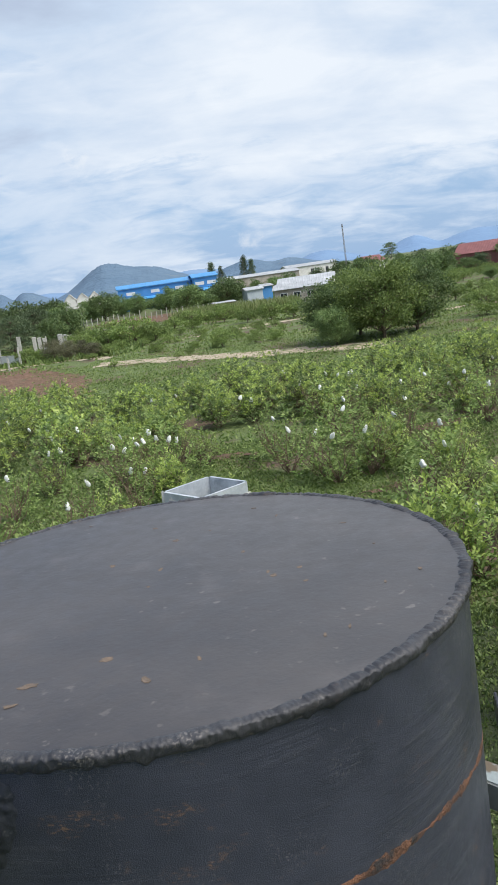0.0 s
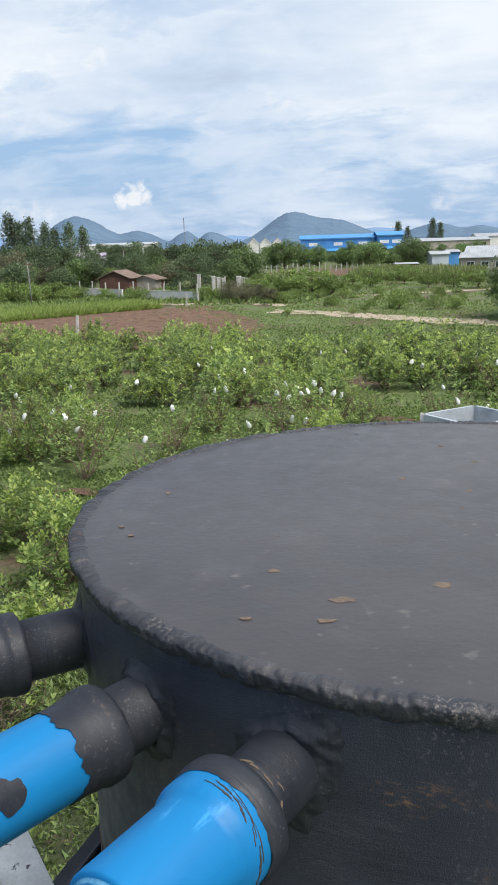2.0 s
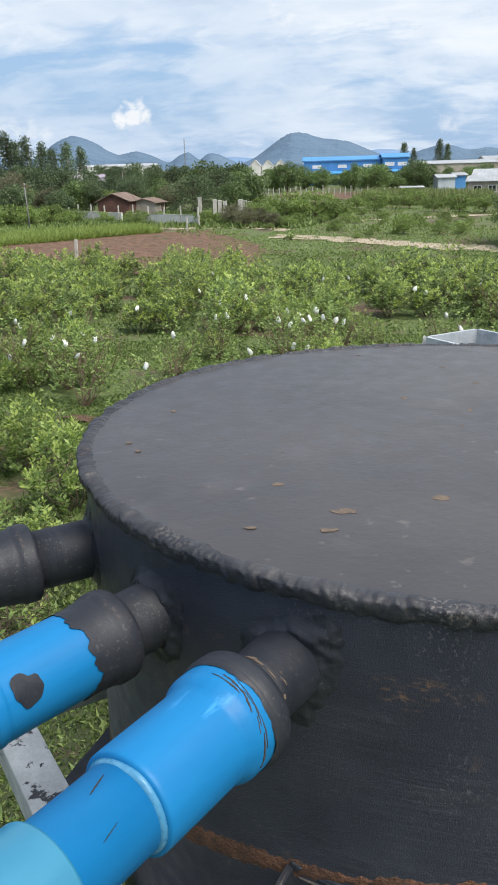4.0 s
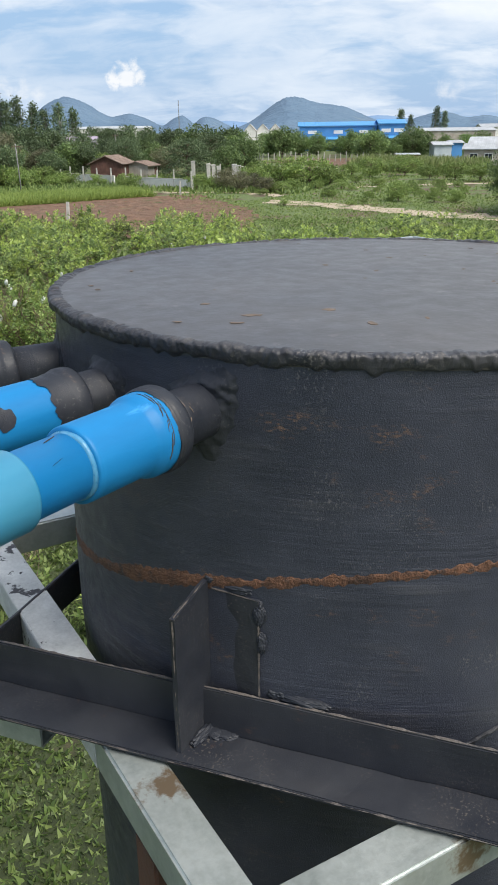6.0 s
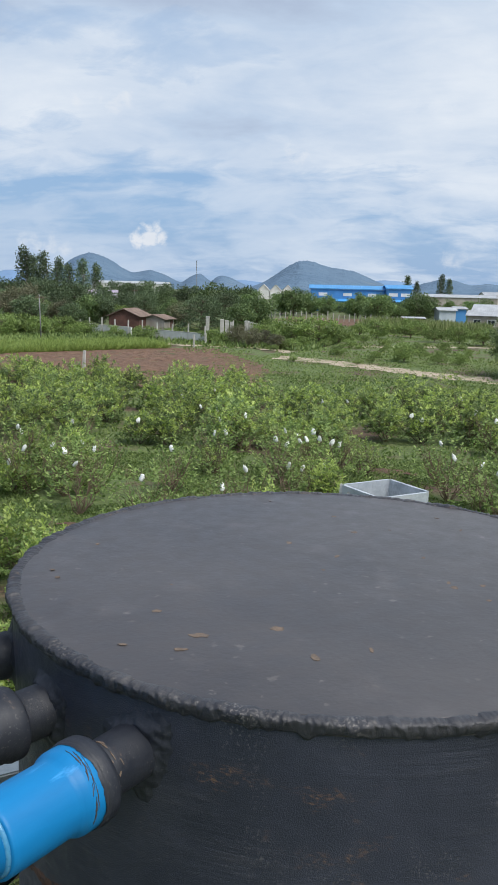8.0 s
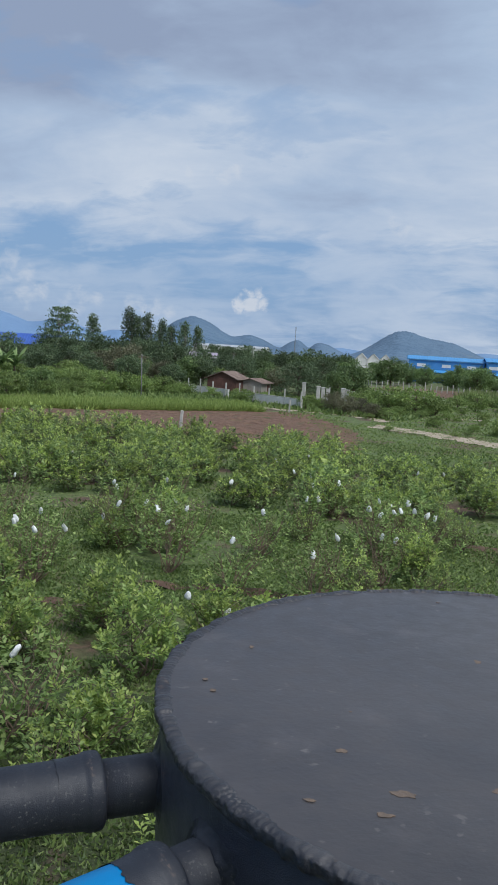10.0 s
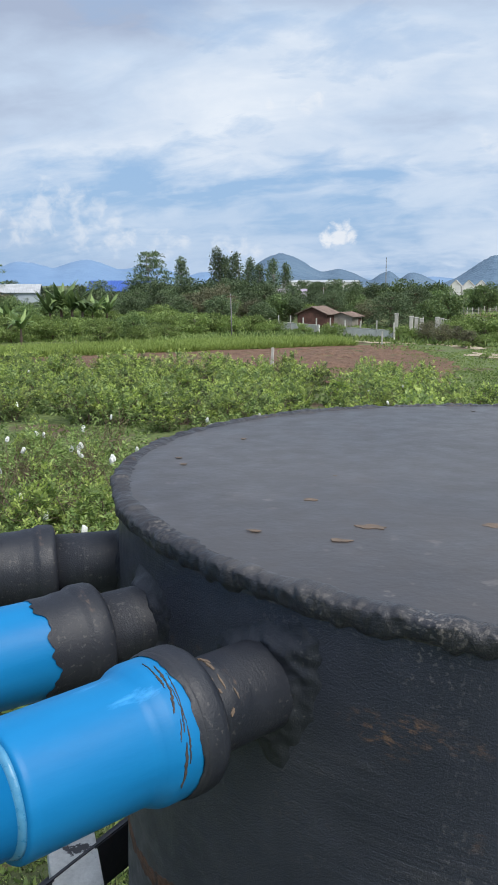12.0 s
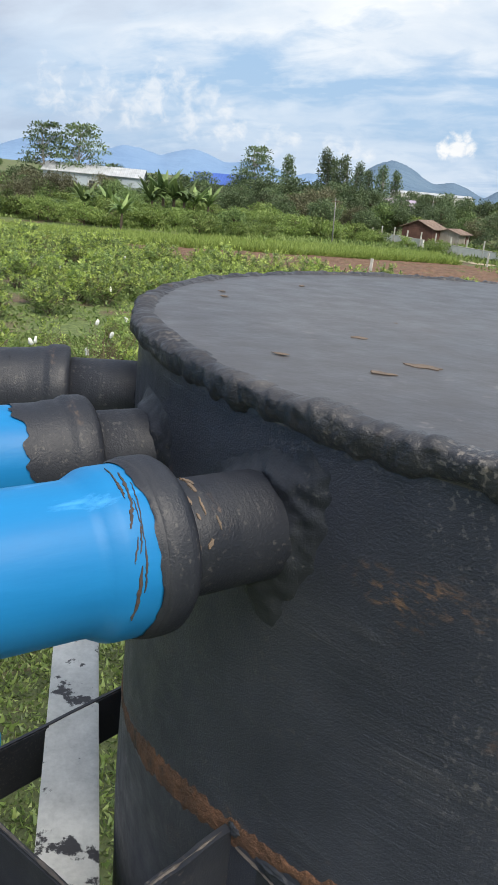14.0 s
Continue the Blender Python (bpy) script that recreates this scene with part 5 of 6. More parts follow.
rough_sheet("turf", [(-13, 13), (-8, 13.5), (-2, 12.5), (6, 11), (9, 2), (8, -6), (-10, -6), (-13, 2)], 0.012, M["turf"], 0.35, 0.05, 17.0, "trampled weedy turf round the tank's foot", "ground")
blades("tank_foot_grass", 200000, wedge(2.5, 13, -85, 45, 2.0), 0.13, 0.038, M["weedy"], 11, "short green weeds below the tank", 1.2, 0.4)
blades("tank_foot_weeds", 90000, wedge(3.0, 13, -85, 45, 0.25), 0.15, 0.055, M["grass"], 31, "leafy weed clumps below the tank", 1.1, 0.4)
blades("orchard_grass", 190000, wedge(12, 30, -42, 32, 0.26), 0.13, 0.045, M["grass"], 1, "short green grass between the orchard bushes", 1.3, 0.4)
blades("orchard_grass", 40000, wedge(30, 60, -42, 32, 0.2), 0.24, 0.09, M["grass"], 2, "short green grass between the orchard bushes", 1.2, 0.4)
blades("meadow_grass", 40000, wedge(44, 80, -8, 34, 0.5), 0.13, 0.10, M["meadow"], 12, "short green meadow grass beyond the orchard", 0.8)
blades("meadow_grass", 26000, wedge(78, 130, -10, 34), 0.24, 0.15, M["meadow"], 3, "green meadow grass beyond the orchard", 0.7)
blades("tall_grass", 95000, quad((-50, 47), (-16, 82), (-20, 88), (-56, 53)), 0.85, 0.065, M["tall_grass"], 4, "tall pale-green grass strip beside the tilled field", 0.75)
blades("cane_field", 9000, quad((4, 128), (22, 118), (24, 128), (8, 148)), 1.9, 0.20, M["cane"], 5, "stand of tall pale-green cane", 0.3)
blades("weeds", 9000, quad((-36, 92), (-2, 84), (4, 112), (-30, 122)), 0.7, 0.22, M["grass"], 6, "rough green weeds round the fence", 0.8)

blades("weeds", 26000, quad((-84, 58), (-21, 89), (-34, 106), (-96, 92)), 0.55, 0.16, M["meadow"], 16, "rough pale-green weeds beyond the grass strip", 0.9, 0.3)

# ---- trees and shrubs ----
ROUND = [tree_meshes(100 + k, 6.5, 6.6, 0.2, 52, 95, 0.40, M["tree"], "round") for k in range(4)]
DARK = [tree_meshes(120 + k, 7.5, 7.0, 0.3, 54, 95, 0.42, M["tree_dark"], "round") for k in range(3)]
SLIM = [tree_meshes(140 + k, 12.5, 4.6, 3.5, 30, 80, 0.46, M["tree_dark"], "slim", "pale_bark") for k in range(3)]
LAYER = [tree_meshes(160 + k, 7.2, 9.0, 0.8, 46, 150, 0.30, M["tree_dark"], "layer") for k in range(2)]
SHRUB = [tree_meshes(180 + k, 2.6, 4.2, 0.25, 26, 85, 0.26, M["feather"], "round") for k in range(3)]
TALL = [tree_meshes(190 + k, 14, 9.0, 4.0, 34, 80, 0.52, M["tree_dark"], "layer", "pale_bark") for k in range(2)]
DRY = [tree_meshes(220 + k, 7.0, 8.0, 0.6, 60, 90, 0.34, M["dry"], "round") for k in range(2)]
TREE_NAMES = ("trunk", "crown")


def polar(az, d):
    return d * math.sin(radians(az)), d * math.cos(radians(az))


def tree_at(kind, az, d, scale, label, group, name="tree"):
    x, y = polar(az, d)
    return plant(name, kind[len(made_trees) % len(kind)], TREE_NAMES, pose(x, y, 0, 0, 0, rnd.uniform(0, 360)), made_trees.append(1) or label, "shrub" if name == "shrub" else "tree", group, scale)


made_trees = []
L_SLIM = "tall slim dark tree with a gappy crown"
for az, d, s in ((-22.8, 190, 0.92), (-20.4, 185, 1.05), (-19.8, 195, 0.95), (-19.2, 185, 0.98), (-18.2, 190, 0.90), (-17.6, 195, 0.82), (-16.7, 185, 0.88), (-15.8, 190, 0.82), (5.0, 420, 1.1), (5.6, 430, 0.9), (7.2, 420, 1.15), (7.7, 420, 1.0)):
    tree_at(SLIM, az, d, s, L_SLIM, "tall slim trees")
for az, d, s in ((-24.9, 170, 0.92), (-36.2, 150, 0.92), (-38.5, 150, 0.9), (16.9, 330, 0.75)):
    tree_at(TALL, az, d, s, "tall spreading tree with open leafy boughs", "tall spreading trees")
L_LAYER = "broad tree with layered feathery boughs"
for az, d, s in ((-8.7, 113, 0.74), (-12.6, 138, 0.72), (-7.2, 136, 0.8), (-25.8, 140, 0.75), (-27.5, 150, 0.7)):
    tree_at(LAYER, az, d, s, L_LAYER, "broad layered trees")
for az, d, s in ((-20.6, 128, 0.86), (-21.9, 132, 0.7), (-18.2, 124, 0.55), (-23.8, 136, 0.6), (-15.9, 140, 0.6), (-9.9, 128, 0.6), (-34.5, 130, 0.7), (-38.8, 112, 0.6), (-40.2, 96, 0.55)):
    tree_at(DRY, az, d, s, "brownish half-dry spreading tree among the houses", "dry trees")
for az, d, s in ((-5.4, 88, 0.30), (-6.3, 91, 0.32), (-4.4, 90, 0.26), (-3.6, 86, 0.22)):
    tree_at(DRY, az, d, s, "low grey-brown twiggy shrub beside the track", "dry shrubs", "shrub")
L_ROUND = "round green tree among the houses"
for az, d, s in ((-5.0, 128, 0.80), (-6.1, 118, 0.62), (-10.6, 132, 0.66), (-5.3, 140, 0.86), (-6.3, 150, 1.05), (-8.0, 155, 1.1), (-11.2, 150, 0.8), (-2.5, 200, 1.0), (-3.4, 205, 0.85), (-1.4, 220, 0.85), (-0.3, 215, 0.78), (1.8, 195, 0.88), (3.1, 170, 0.92), (5.7, 180, 0.95), (6.3, 185, 0.9), (4.4, 175, 0.6),
                 (9.3, 190, 0.75), (10.0, 210, 0.8), (13.6, 190, 0.95), (14.6, 180, 0.9), (15.4, 200, 1.0), (19.2, 170, 0.85), (20.3, 180, 0.9), (18.0, 190, 0.8), (24.6, 200, 1.0), (26.5, 170, 1.0), (28, 160, 1.0)):
    tree_at(ROUND, az, d, s, L_ROUND, "round trees")
L_DARK = "dark green round tree among the houses"
for az, d, s in ((-19.8, 135, 0.78), (-18.6, 140, 0.7), (-21.2, 145, 0.75), (-16.6, 132, 0.62), (-17.4, 120, 0.5), (-15.4, 129, 0.6), (-23.6, 150, 0.7), (-12.6, 165, 0.7), (-13.8, 170, 0.7), (-29.6, 160, 0.8), (-31.5, 150, 0.75), (-26.4, 125, 0.6), (-22.2, 172, 1.0), (-21.0, 168, 0.95), (-19.4, 170, 1.02), (-18.4, 165, 0.92), (-17.2, 168, 0.9), (-24.2, 160, 0.95), (-25.6, 165, 1.05), (-15.2, 172, 0.8), (-9.6, 160, 0.9), (-28.2, 160, 0.9), (-14.6, 235, 1.0), (-13.4, 230, 0.95), (-12.2, 235, 1.02), (-11.0, 225, 0.95)):
    tree_at(DARK, az, d, s, L_DARK, "dark trees")
# the belt of trees behind, thinning with distance
for k in range(74):
    az, d = rnd.uniform(-44, 32), rnd.choice((230, 280, 350, 450, 600)) * rnd.uniform(0.9, 1.1)
    if (-5.2 < az < 5.4 and d < 300):
        continue
    tree_at(ROUND if rnd.random() < 0.6 else DARK, az, d, rnd.uniform(0.65, 1.0), L_ROUND, "far belt of trees")
for k in range(66):
    az, d = rnd.uniform(-42, -10), rnd.uniform(112, 175)
    if (az > -16.5 and d < 128) or (-28.6 < az < -25.2 and d < 172):    # the huts and the blue-roofed house stand clear
        continue
    tree_at((ROUND, DARK, SHRUB)[k % 3], az, d, rnd.uniform(0.35, 0.72) * (1.8 if k % 3 == 2 else 1.0), *(("bushy green shrub among the trees", "shrubs among the trees", "shrub") if k % 3 == 2 else (L_ROUND, "round trees")))
for k in range(36):
    tree_at((ROUND, DARK, SHRUB)[k % 3], rnd.uniform(12, 30), rnd.uniform(120, 185), rnd.uniform(0.3, 0.6) * (1.8 if k % 3 == 2 else 1.0), *(("bushy green shrub among the trees", "shrubs among the trees", "shrub") if k % 3 == 2 else (L_ROUND, "round trees")))
for k in range(18):
    tree_at(ROUND, rnd.uniform(-40, -24), rnd.uniform(150, 200), rnd.uniform(0.45, 0.75), L_ROUND, "round trees")
for k in range(26):
    tree_at(DARK if k % 3 == 0 else ROUND, rnd.uniform(-3.5, 5.6), rnd.uniform(200, 245), rnd.uniform(0.42, 0.66), L_ROUND, "round trees")
for k in range(70):
    az, d = rnd.uniform(-42, -9), rnd.uniform(97, 122)
    if az > -16.5:
        continue
    tree_at(SHRUB, az, d, rnd.uniform(0.45, 1.0), "bushy green shrub on the meadow", "meadow shrubs", "shrub")
for k in range(95):
    tree_at((SHRUB, SHRUB, ROUND)[k % 3], rnd.uniform(-46, -23), rnd.uniform(90, 128), rnd.uniform(0.5, 1.05) * (0.45 if k % 3 == 2 else 1.0), "bushy green shrub on the meadow", "meadow shrubs", "shrub")
for k in range(48):
    az = rnd.uniform(-46, -22)
    if -29.2 < az < -24.8:    # the blue-roofed house stands clear
        continue
    tree_at((ROUND, DARK, ROUND, DRY)[k % 4], az, rnd.uniform(108, 160), rnd.uniform(0.38, 0.78), L_ROUND, "round trees")
# shrubs over the meadow
L_SHRUB = "bushy green shrub on the meadow"
for az, d, s in ((-2.6, 100, 1.1), (-0.8, 98, 1.2), (0.6, 97, 0.9), (-4.4, 95, 0.8), (-4.2, 106, 0.9), (5.1, 75, 0.62), (3.2, 112, 0.9), (5.4, 116, 1.0), (7.0, 108, 0.7), (8.6, 106, 0.8), (10.2, 104, 0.85), (2.0, 118, 0.7),
                 (-8.2, 92, 0.6), (-7.2, 93, 0.5), (-12.6, 97, 0.66), (-14.6, 103, 0.5), (-10.9, 104, 0.42), (-16.6, 105, 0.7), (-18.0, 104, 0.85), (-19.4, 102, 0.9), (-20.6, 104, 1.0), (-22.0, 106, 0.8), (-23.4, 108, 0.7), (-30.0, 98, 0.9),
                 (22.5, 92, 0.8), (21.0, 96, 0.7), (24.0, 88, 0.9), (23.0, 72, 0.8), (19.5, 76, 0.6), (-32, 92, 0.9), (-34.2, 90, 1.0), (-36, 88, 0.9), (-28.4, 104, 0.8), (-24.6, 112, 0.9), (-26, 110, 1.0)):
    tree_at(SHRUB, az, d, s, L_SHRUB, "meadow shrubs", "shrub")
for k in range(30):
    tree_at(SHRUB, rnd.uniform(-4, 12), rnd.uniform(70, 100), rnd.uniform(0.16, 0.42), L_SHRUB, "meadow shrubs", "shrub")
for k in range(20):
    az = rnd.uniform(-6, 26)
    tree_at(SHRUB, az, rnd.uniform(84, 125), rnd.uniform(0.18, 0.5), L_SHRUB, "meadow shrubs", "shrub")
# the great feathery thicket east of the orchard
BIG = [tree_meshes(200 + k, 5.5, 5.6, 0.3, 84, 230, 0.19, M[("tree", "feather")[k]], "round") for k in range(2)]
for az, d, s in ((13.0, 65, 0.86), (16.2, 63, 1.06), (18.4, 66, 0.95), (14.6, 68, 1.0), (12.9, 62, 0.58)):
    tree_at(BIG, az, d, s, "large drooping feathery thicket tree", "thicket trees")


# ---- walls, posts, pillars ----
def post_mesh(w, h, taper=0.85):
    bm = bmesh.new()
    box(bm, (-w / 2, -w / 2, -0.2), (w / 2, w / 2, h), w * 0.12)
    for v in bm.verts:
        if v.co.z > h * 0.9:
            v.co.x *= taper
            v.co.y *= taper
    me = bpy.data.meshes.new("fence_post")
    bm.to_mesh(me)
    bm.free()
    me.materials.append(M["concrete"])
    return me


POST = post_mesh(0.17, 2.0)


def post_at(x, y, h, label="pale concrete fence post", group="fence posts", lean=0.0, wide=1.0):
    ob = new("fence_post", POST)
    ob.matrix_basis = pose(x, y, 0, 0, lean, rnd.uniform(-8, 8)) @ Matrix.Diagonal((wide, wide, h / 2.0, 1))
    return tagged(ob, label, "post", group)


post_at(-17.9, 59.2, 1.35, "lone white leaning post at the field's edge", "", 3.0, 1.3)
for k in range(9):
    t = k / 8
    post_at(-31 + 17.5 * t, 106 - 16 * t, 2.0 + 0.1 * math.sin(k * 2.0))
for az, d, h in ((-25.8, 100, 1.9), (-26.7, 104, 1.7), (-31.6, 102, 1.7), (-22.0, 118, 1.6), (-16.9, 112, 1.6), (-9.3, 86, 1.3), (-6.6, 112, 1.9)):
    post_at(*polar(az, d), h)
for k in range(30):
    az = -4.5 + 0.36 * k
    post_at(*polar(az, 186 - 1.0 * k + rnd.uniform(-2, 2)), rnd.uniform(1.3, 1.9), "weathered fence post at the far field", "far fence posts", rnd.uniform(-6, 6), 1.1)


def garden_wall(a, b, h):
    w = thing("wall_low", pose(*a, 0), "low weathered white wall between fence posts", "wall", kind="structure")
    d = Vector((b[0] - a[0], b[1] - a[1], 0))
    bm = bmesh.new()
    box(bm, (0, -0.09, -0.1), (d.length, 0.09, h), 0.02)
    part("body", bm, M["wall_white"], w, at=pose(0, 0, 0, 0, 0, math.degrees(math.atan2(d.y, d.x))))
    bm = bmesh.new()
    box(bm, (-0.03, -0.12, h + 0.002), (d.length + 0.03, 0.12, h + 0.07), 0.015)
    part("coping", bm, M["concrete"], w, at=pose(0, 0, 0, 0, 0, math.degrees(math.atan2(d.y, d.x))))


garden_wall((-31.5, 106.6), (-24.0, 99.8), 1.1)
garden_wall((-22.5, 97.5), (-13.4, 90.2), 1.1)


def pillar_stack(x, y, n, h, turn):
    """Precast concrete pillars standing close together."""
    e = thing("pillar_group", pose(x, y, 0, 0, 0, turn), "grey precast concrete pillars standing in a group", "pillars", "concrete pillars")
    for k in range(n):
        bm = bmesh.new()
        hh = h * (1 - 0.06 * (k % 3))
        px, py = (k % 3) * 0.62, (k // 3) * 0.55
        box(bm, (px, py, -0.1), (px + 0.46, py + 0.40, hh), 0.03)
        box(bm, (px - 0.03, py - 0.03, hh * 0.93), (px + 0.49, py + 0.43, hh * 0.985), 0.015)
        part("pillar", bm, M["concrete"], e)


pillar_stack(-13.9, 105.5, 5, 2.15, 6)
pillar_stack(-11.0, 107.5, 4, 2.0, -4)
pillar_stack(-16.2, 108.5, 1, 2.4, 3)


# ---- houses ----
def ribbed_sheet(bm, x0, x1, ln, thick, pitch, rib):
    """One roof slope of profiled sheet: flat below, ribs on top, all one skin."""
    prof = [(x0, 0.0), (x1, 0.0), (x1, thick)]
    x = x1 - pitch / 2
    while x > x0 + 0.2:
        prof += [(x + 0.09, thick), (x + 0.05, thick + rib), (x - 0.05, thick + rib), (x - 0.09, thick)]
        x -= pitch
    prof.append((x0, thick))
    a = [bm.verts.new((px, 0.0, pz)) for px, pz in prof]
    b = [bm.verts.new((px, ln, pz)) for px, pz in prof]
    n = len(prof)
    for k in range(n):
        bm.faces.new((a[k], a[(k + 1) % n], b[(k + 1) % n], b[k]))
    bm.faces.new(a[::-1])
    bm.faces.new(b)
    bmesh.ops.recalc_face_normals(bm, faces=bm.faces[:])


def house(name, x, y, turn, w, dp, h, ridge, wall, roof, label, windows=2, door=True, eave=0.35, category="house", lean_to=None, roof_sheets=True, base=0.0):
    """A gabled house: walls, two roof slopes with thickness and sheet ribs, windows in frames, a door."""
    e = thing(name, pose(x, y, base, 0, 0, turn), label, category)
    bm = bmesh.new()
    box(bm, (-w / 2, -dp / 2, -0.3), (w / 2, dp / 2, h), 0.03)
    part("wall_body", bm, M[wall], e)
    for sgn in (-1, 1):    # gable triangles
        bm = bmesh.new()
        xs = sgn * (w / 2 - 0.06)
        v = [bm.verts.new(p) for p in ((xs, -dp / 2, h + 0.002), (xs, dp / 2, h + 0.002), (xs, 0, h + ridge))]
        f = bm.faces.new(v)
        r = bmesh.ops.extrude_face_region(bm, geom=[f])
        for q in r["geom"]:
            if isinstance(q, bmesh.types.BMVert):
                q.co.x += sgn * 0.055
        bmesh.ops.recalc_face_normals(bm, faces=bm.faces[:])
        part("gable", bm, M[wall], e)
    for sgn in (-1, 1):
        bm = bmesh.new()
        run = dp / 2 + eave
        ln = math.hypot(run, ridge * run / (dp / 2))
        ribbed_sheet(bm, -w / 2 - eave, w / 2 + eave, ln, 0.07, 0.62, 0.045)
        tilt = math.degrees(math.atan2(ridge, dp / 2))
        m = Matrix.Translation((0, 0, h + ridge + 0.03)) @ (Matrix.Identity(4) if sgn > 0 else pose(0, 0, 0, 0, 0, 180)) @ pose(0, 0, 0, -tilt, 0, 0)
        part("roof_slope", bm, M[roof], e, at=m)
    n = windows
    for k in range(n):
        cx = -w / 2 + w * (k + 0.7) / (n + (0.9 if door else 0.4))
        fr = bmesh.new()
        box(fr, (cx - 0.62, -dp / 2 - 0.06, h * 0.42), (cx + 0.62, -dp / 2 + 0.02, h * 0.80), 0.02)
        win = part("window", fr, M["wall_white" if wall not in ("wall_white",) else "concrete"], e)
        gl = bmesh.new()
        box(gl, (cx - 0.52, -dp / 2 - 0.075, h * 0.42 + 0.1), (cx - 0.03, -dp / 2 - 0.055, h * 0.80 - 0.1))
        part("pane", gl, M["glass"], win)
        gl = bmesh.new()
        box(gl, (cx + 0.03, -dp / 2 - 0.075, h * 0.42 + 0.1), (cx + 0.52, -dp / 2 - 0.055, h * 0.80 - 0.1))
        part("pane", gl, M["glass"], win)
    if door:
        d = bmesh.new()
        cx = w / 2 - 0.9
        box(d, (cx - 0.45, -dp / 2 - 0.05, 0.0), (cx + 0.45, -dp / 2 + 0.02, min(2.05, h * 0.88)), 0.015)
        part("door", d, M["brown_wall"], e)
    return e


house("hut", *polar(-13.6, 116), 84, 5.0, 4.2, 2.1, 0.9, "brown_wall", "brown_roof", "small reddish-brown hut with an old tin gable roof", 0)
house("hut", *polar(-11.7, 117), 80, 3.6, 3.2, 1.7, 0.5, "block", "brown_roof", "small grey shed beside the brown hut", 0)
house("house", *polar(-15.4, 185), 8, 6.2, 6.0, 4.0, 1.0, "mauve", "mauve", "two-storey house in mauve plaster among trees", 2)
house("house", *polar(-18.0, 190), -20, 8, 6.0, 3.2, 1.2, "wall_white", "brown_roof", "white house with a brown roof among trees", 2)
house("house", *polar(-22.7, 158), 10, 4.5, 4.0, 2.6, 0.5, "concrete", "tin", "small grey house with a flat tin roof", 2)
house("house", *polar(-26.8, 170), 14, 12, 7.0, 4.7, 1.9, "block", "tarp", "house under a bright blue sheet roof", 2)
house("warehouse", *polar(-35.2, 150), 28, 16, 10.0, 4.6, 1.3, "tin_blue", "tin", "pale grey-blue sheet-metal warehouse", 1, False, category="warehouse")
for az, d in ((-4.55, 250), (-3.75, 250), (-2.95, 252)):
    house("row_house", *polar(az, d), 92, 7.0, 3.3, 5.6, 1.7, "wall_white", "concrete", "white row house with a steep grey gable", 1, False, 0.15, "house")
house("shed", *polar(7.55, 178), 8, 3.4, 4.0, 2.7, 0.5, "tin_blue", "tin", "pale blue sheet-metal shed", 0, False, category="shed")
house("shed", *polar(8.4, 181), 8, 2.2, 4.0, 3.0, 0.4, "blue_dark", "tin", "bright blue sheet-metal shed", 0, False, category="shed")
house("shed", *polar(5.5, 150), 5, 3.4, 2.5, 1.7, 0.15, "brown_wall", "tin", "low open shelter with a tin roof", 0, False, category="shed")
house("block_building", *polar(10.9, 140), -16, 8.5, 6.0, 2.75, 0.7, "block", "tin", "grey concrete-block building with a tin roof", 3)
house("block_building", *polar(11.3, 150), -16, 9.5, 6.5, 3.3, 1.0, "wall_white", "tin", "pale building with a ridged zinc roof", 0, False)
house("long_shed", *polar(8.2, 300), 4, 26, 9, 4.8, 0.9, "block", "tin", "long low shed with a zinc roof", 0, False, category="shed")
house("long_shed", *polar(11.5, 330), 4, 20, 9, 5.8, 1.0, "wall_white", "tin", "long white building with a zinc roof", 3, False, category="shed")
house("barn", *polar(23.2, 205), -38, 13, 9.5, 3.6, 2.2, "redtin", "redtin", "red-roofed barn with dark red walls", 0, False, category="barn")
house("house", *polar(15.6, 290), 20, 7, 6, 4.5, 1.6, "wall_white", "redtin", "small white house with a reddish gable", 1)
house("long_shed", *polar(-13.4, 520), 0, 46, 12, 7.5, 1.2, "wall_white", "tin", "far white factory roof", 0, False, category="shed")


def factory(az, d, w, h, turn, label, storeys=2):
    """Long blue factory: walls, bands of white shutters, roof slabs in two tiers."""
    x, y = polar(az, d)
    e = thing("factory", pose(x, y, 0, 0, 0, turn), label, "factory")
    bm = bmesh.new()
    box(bm, (-w / 2, -6, -0.3), (w / 2, 6, h - 1.1), 0.04)
    part("wall_body", bm, M["blue_dark"], e)
    for z, dep, out in ((h - 1.1, 6.0, 0.5), (h * 0.42, 6.0, 2.6)):
        bm = bmesh.new()
        ribbed_sheet(bm, -w / 2 - 0.5, w / 2 + 0.5, dep + out if z > h * 0.6 else out, 0.16, 0.8, 0.06)
        if z > h * 0.6:
            for sgn in (0, 180):
                b2 = bm.copy()
                part("roof_slope", b2, M["blue_roof"], e, at=Matrix.Translation((0, 0, z + 1.15)) @ pose(0, 0, 0, 0, 0, sgn) @ pose(0, 0, 0, -9.5, 0, 0))
            bm.free()
        else:
            part("canopy", bm, M["blue_roof"], e, at=Matrix.Translation((0, -6.0, z + 0.4)) @ pose(0, 0, 0, 0, 0, 180) @ pose(0, 0, 0, -14, 0, 0))
    n = max(2, int(w / 6))
    for k in range(n):
        cx = -w / 2 + w * (k + 0.5) / n
        bm = bmesh.new()
        box(bm, (cx - 1.3, -6.09, h * 0.60), (cx + 1.3, -5.95, h * 0.72), 0.02)
        part("shutter", bm, M["wall_white"], e)
    return e


factory(1.0, 262, 22, 7.6, 2, "long two-tiered factory with bright blue sheet roofs")
factory(4.35, 258, 7.0, 8.0, 2, "blue factory wing with a raised gable")


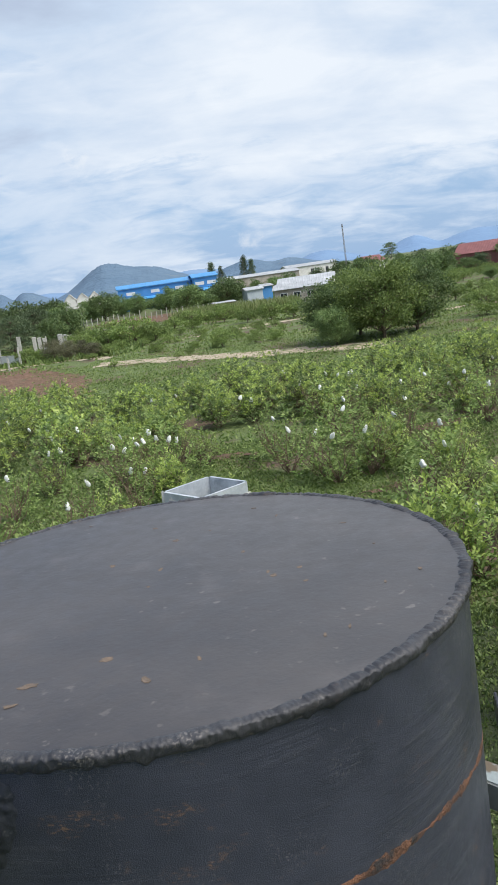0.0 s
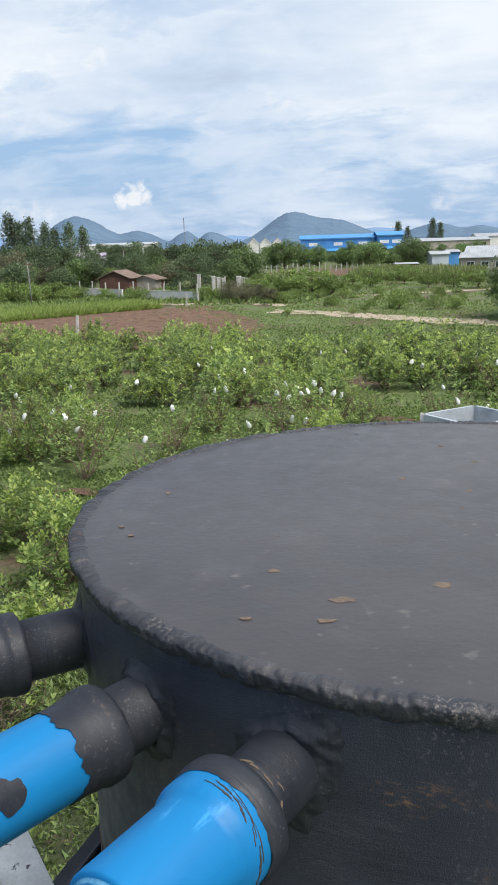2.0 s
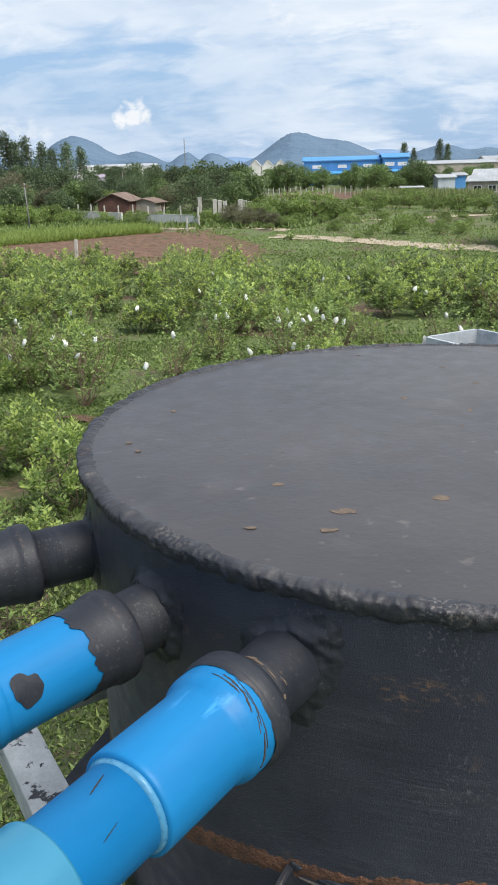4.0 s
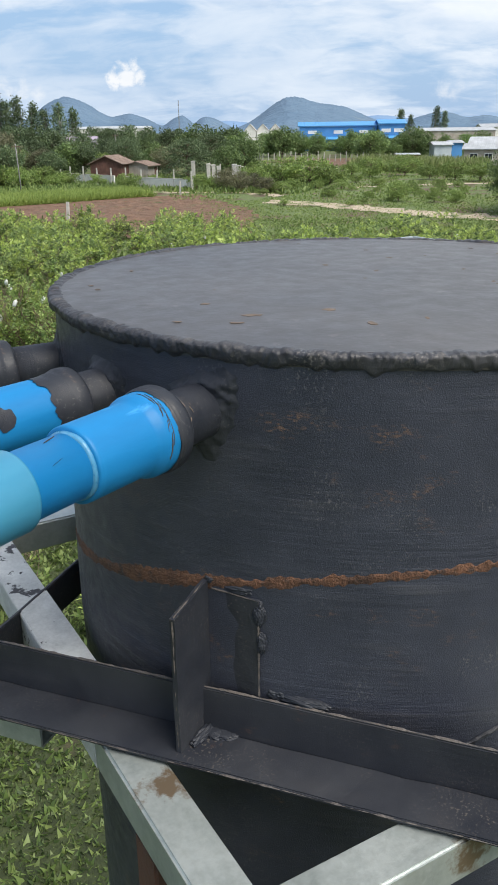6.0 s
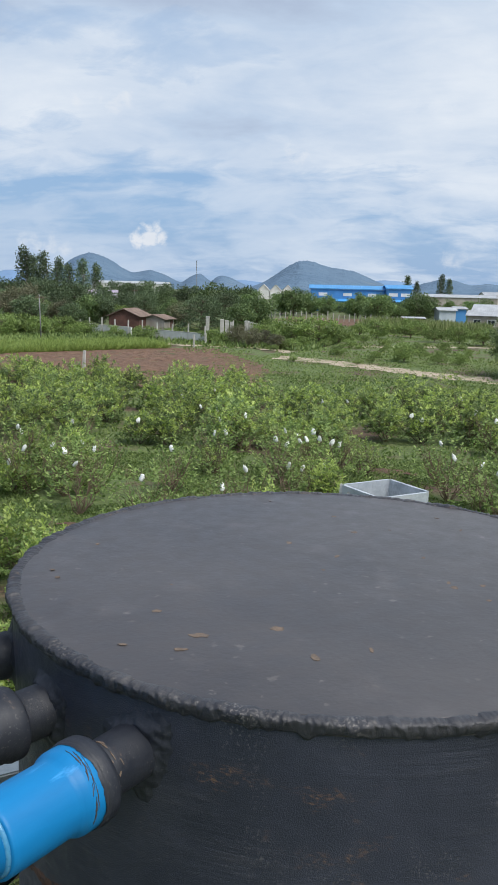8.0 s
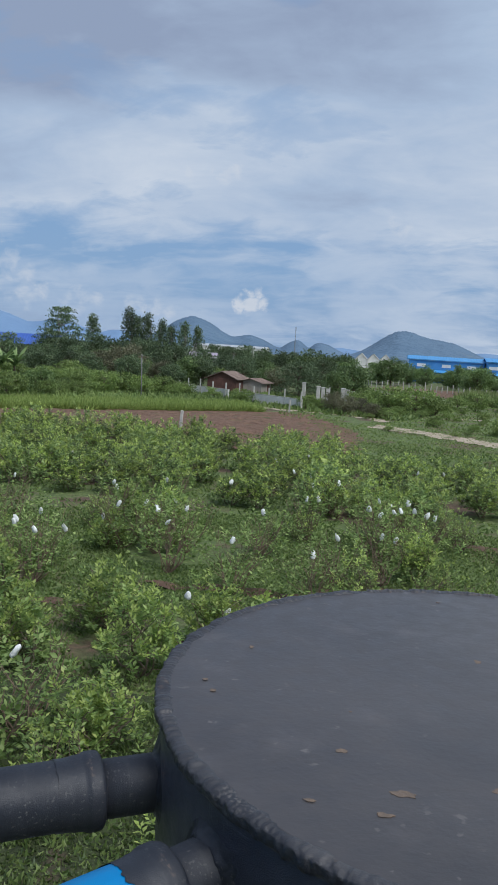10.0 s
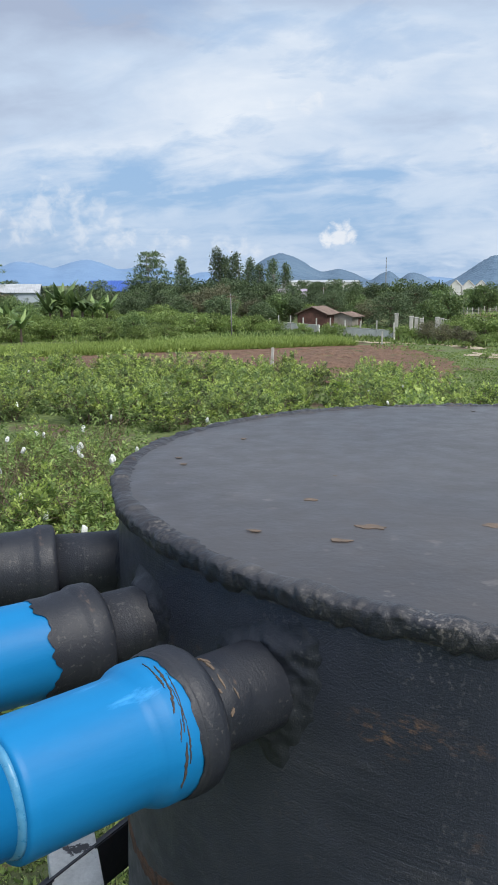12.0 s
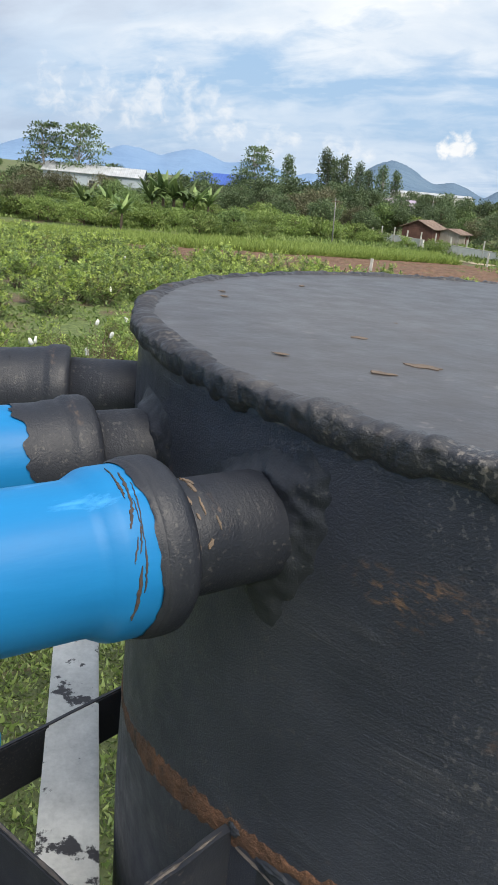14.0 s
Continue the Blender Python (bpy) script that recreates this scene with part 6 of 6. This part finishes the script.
# ---- masts and poles ----
def lattice_mast(az, d, h, label):
    x, y = polar(az, d)
    e = thing("radio_mast", pose(x, y, 0), label, "mast")
    r = 0.35
    corners = [Vector((r * math.cos(a), r * math.sin(a), 0)) for a in (0.3, 2.394, 4.489)]
    for c in corners:
        part("leg", _stick(c, c * 0.6 + Vector((0, 0, h)), 0.06), M["mast"], e)
    n = 14
    for k in range(n):
        z0, z1 = h * k / n, h * (k + 1) / n
        for j in range(3):
            part("brace", _stick(corners[j] * (1 - 0.4 * k / n) + Vector((0, 0, z0)), corners[(j + 1) % 3] * (1 - 0.4 * (k + 1) / n) + Vector((0, 0, z1)), 0.035), M["mast"], e)


def _stick(a, b, r):
    bm = bmesh.new()
    d = b - a
    lathe(bm, [(r, 0), (r, d.length)], 6)
    bmesh.ops.transform(bm, matrix=Matrix.Translation(a) @ d.to_track_quat("Z", "Y").to_matrix().to_4x4(), verts=bm.verts[:])
    return bm


lattice_mast(14.0, 330, 19.5, "thin lattice radio mast beyond the trees")
lattice_mast(-9.1, 480, 21.0, "thin lattice radio mast on the skyline")


def utility_pole(az, d, h, label):
    e = thing("utility_pole", pose(*polar(az, d), 0, 0, rnd.uniform(-2, 2), 0), label, "pole")
    bm = bmesh.new()
    lathe(bm, [(0.075, -0.2), (0.065, h * 0.5), (0.05, h)], 10)
    part("shaft", bm, M["mast"], e, smooth=True)
    bm = bmesh.new()
    box(bm, (-0.5, -0.05, h - 0.35), (0.5, 0.05, h - 0.25), 0.01)
    part("crossarm", bm, M["twig"], e)


utility_pole(-19.5, 96, 4.9, "slender grey utility pole by the grass strip")
utility_pole(-13.3, 150, 5.6, "slender grey utility pole among trees")
utility_pole(-4.0, 150, 4.0, "slender grey utility pole at the far field")


# ---- bananas and palms ----
def banana(seed, h):
    rnd2 = random.Random(seed)
    verts, faces = [], []
    for k in range(22):
        a = k * 2.4 + rnd2.uniform(-0.3, 0.3)
        ln, arch = h * rnd2.uniform(0.45, 0.75), rnd2.uniform(0.2, 1.2)
        base = len(verts)
        n = 9
        for j in range(n + 1):
            t = j / n
            out, up = ln * t * 0.55, h * 0.45 + ln * (0.9 * t - arch * t * t * 0.75)
            w = 0.15 * math.sin(math.pi * min(0.97, 0.08 + 0.9 * t)) * h / 3 * (0.75 + 0.5 * rnd2.random())
            c = Vector((math.cos(a) * out, math.sin(a) * out, up))
            sx = Vector((-math.sin(a), math.cos(a), 0))
            verts += [c + sx * w - Vector((0, 0, w * 0.35)), c, c - sx * w - Vector((0, 0, w * 0.35))]
        for j in range(n):
            q = base + 3 * j
            faces += [(q, q + 1, q + 4, q + 3), (q + 1, q + 2, q + 5, q + 4)]
    stem = stems_mesh("stem", [[(Vector((0, 0, -0.1)), 0.13), (Vector((0.02, 0, h * 0.3)), 0.11), (Vector((0, 0.02, h * 0.6)), 0.07)]], M["bark"], 8)
    return stem, raw_mesh("foliage", verts, faces, M["tree"])


BANANA = [banana(s, 3.6) for s in (1, 2, 3)]
for k, (az, d, s) in enumerate(((-30.2, 104, 1.75), (-30.9, 105, 1.85), (-29.5, 104, 1.6), (-28.8, 106, 1.5), (-31.6, 104, 1.5), (-33.6, 80, 1.15), (-34.4, 94, 1.3), (-27.9, 108, 1.4), (-36.0, 92, 1.3), (-16.2, 150, 1.4), (-22.2, 126, 0.9))):
    plant("banana_plant", BANANA[k % 3], ("stem", "foliage"), pose(*polar(az, d), 0, 0, 0, 60 * k), "banana plant with long torn leaves", "banana plant", "banana plants", s)
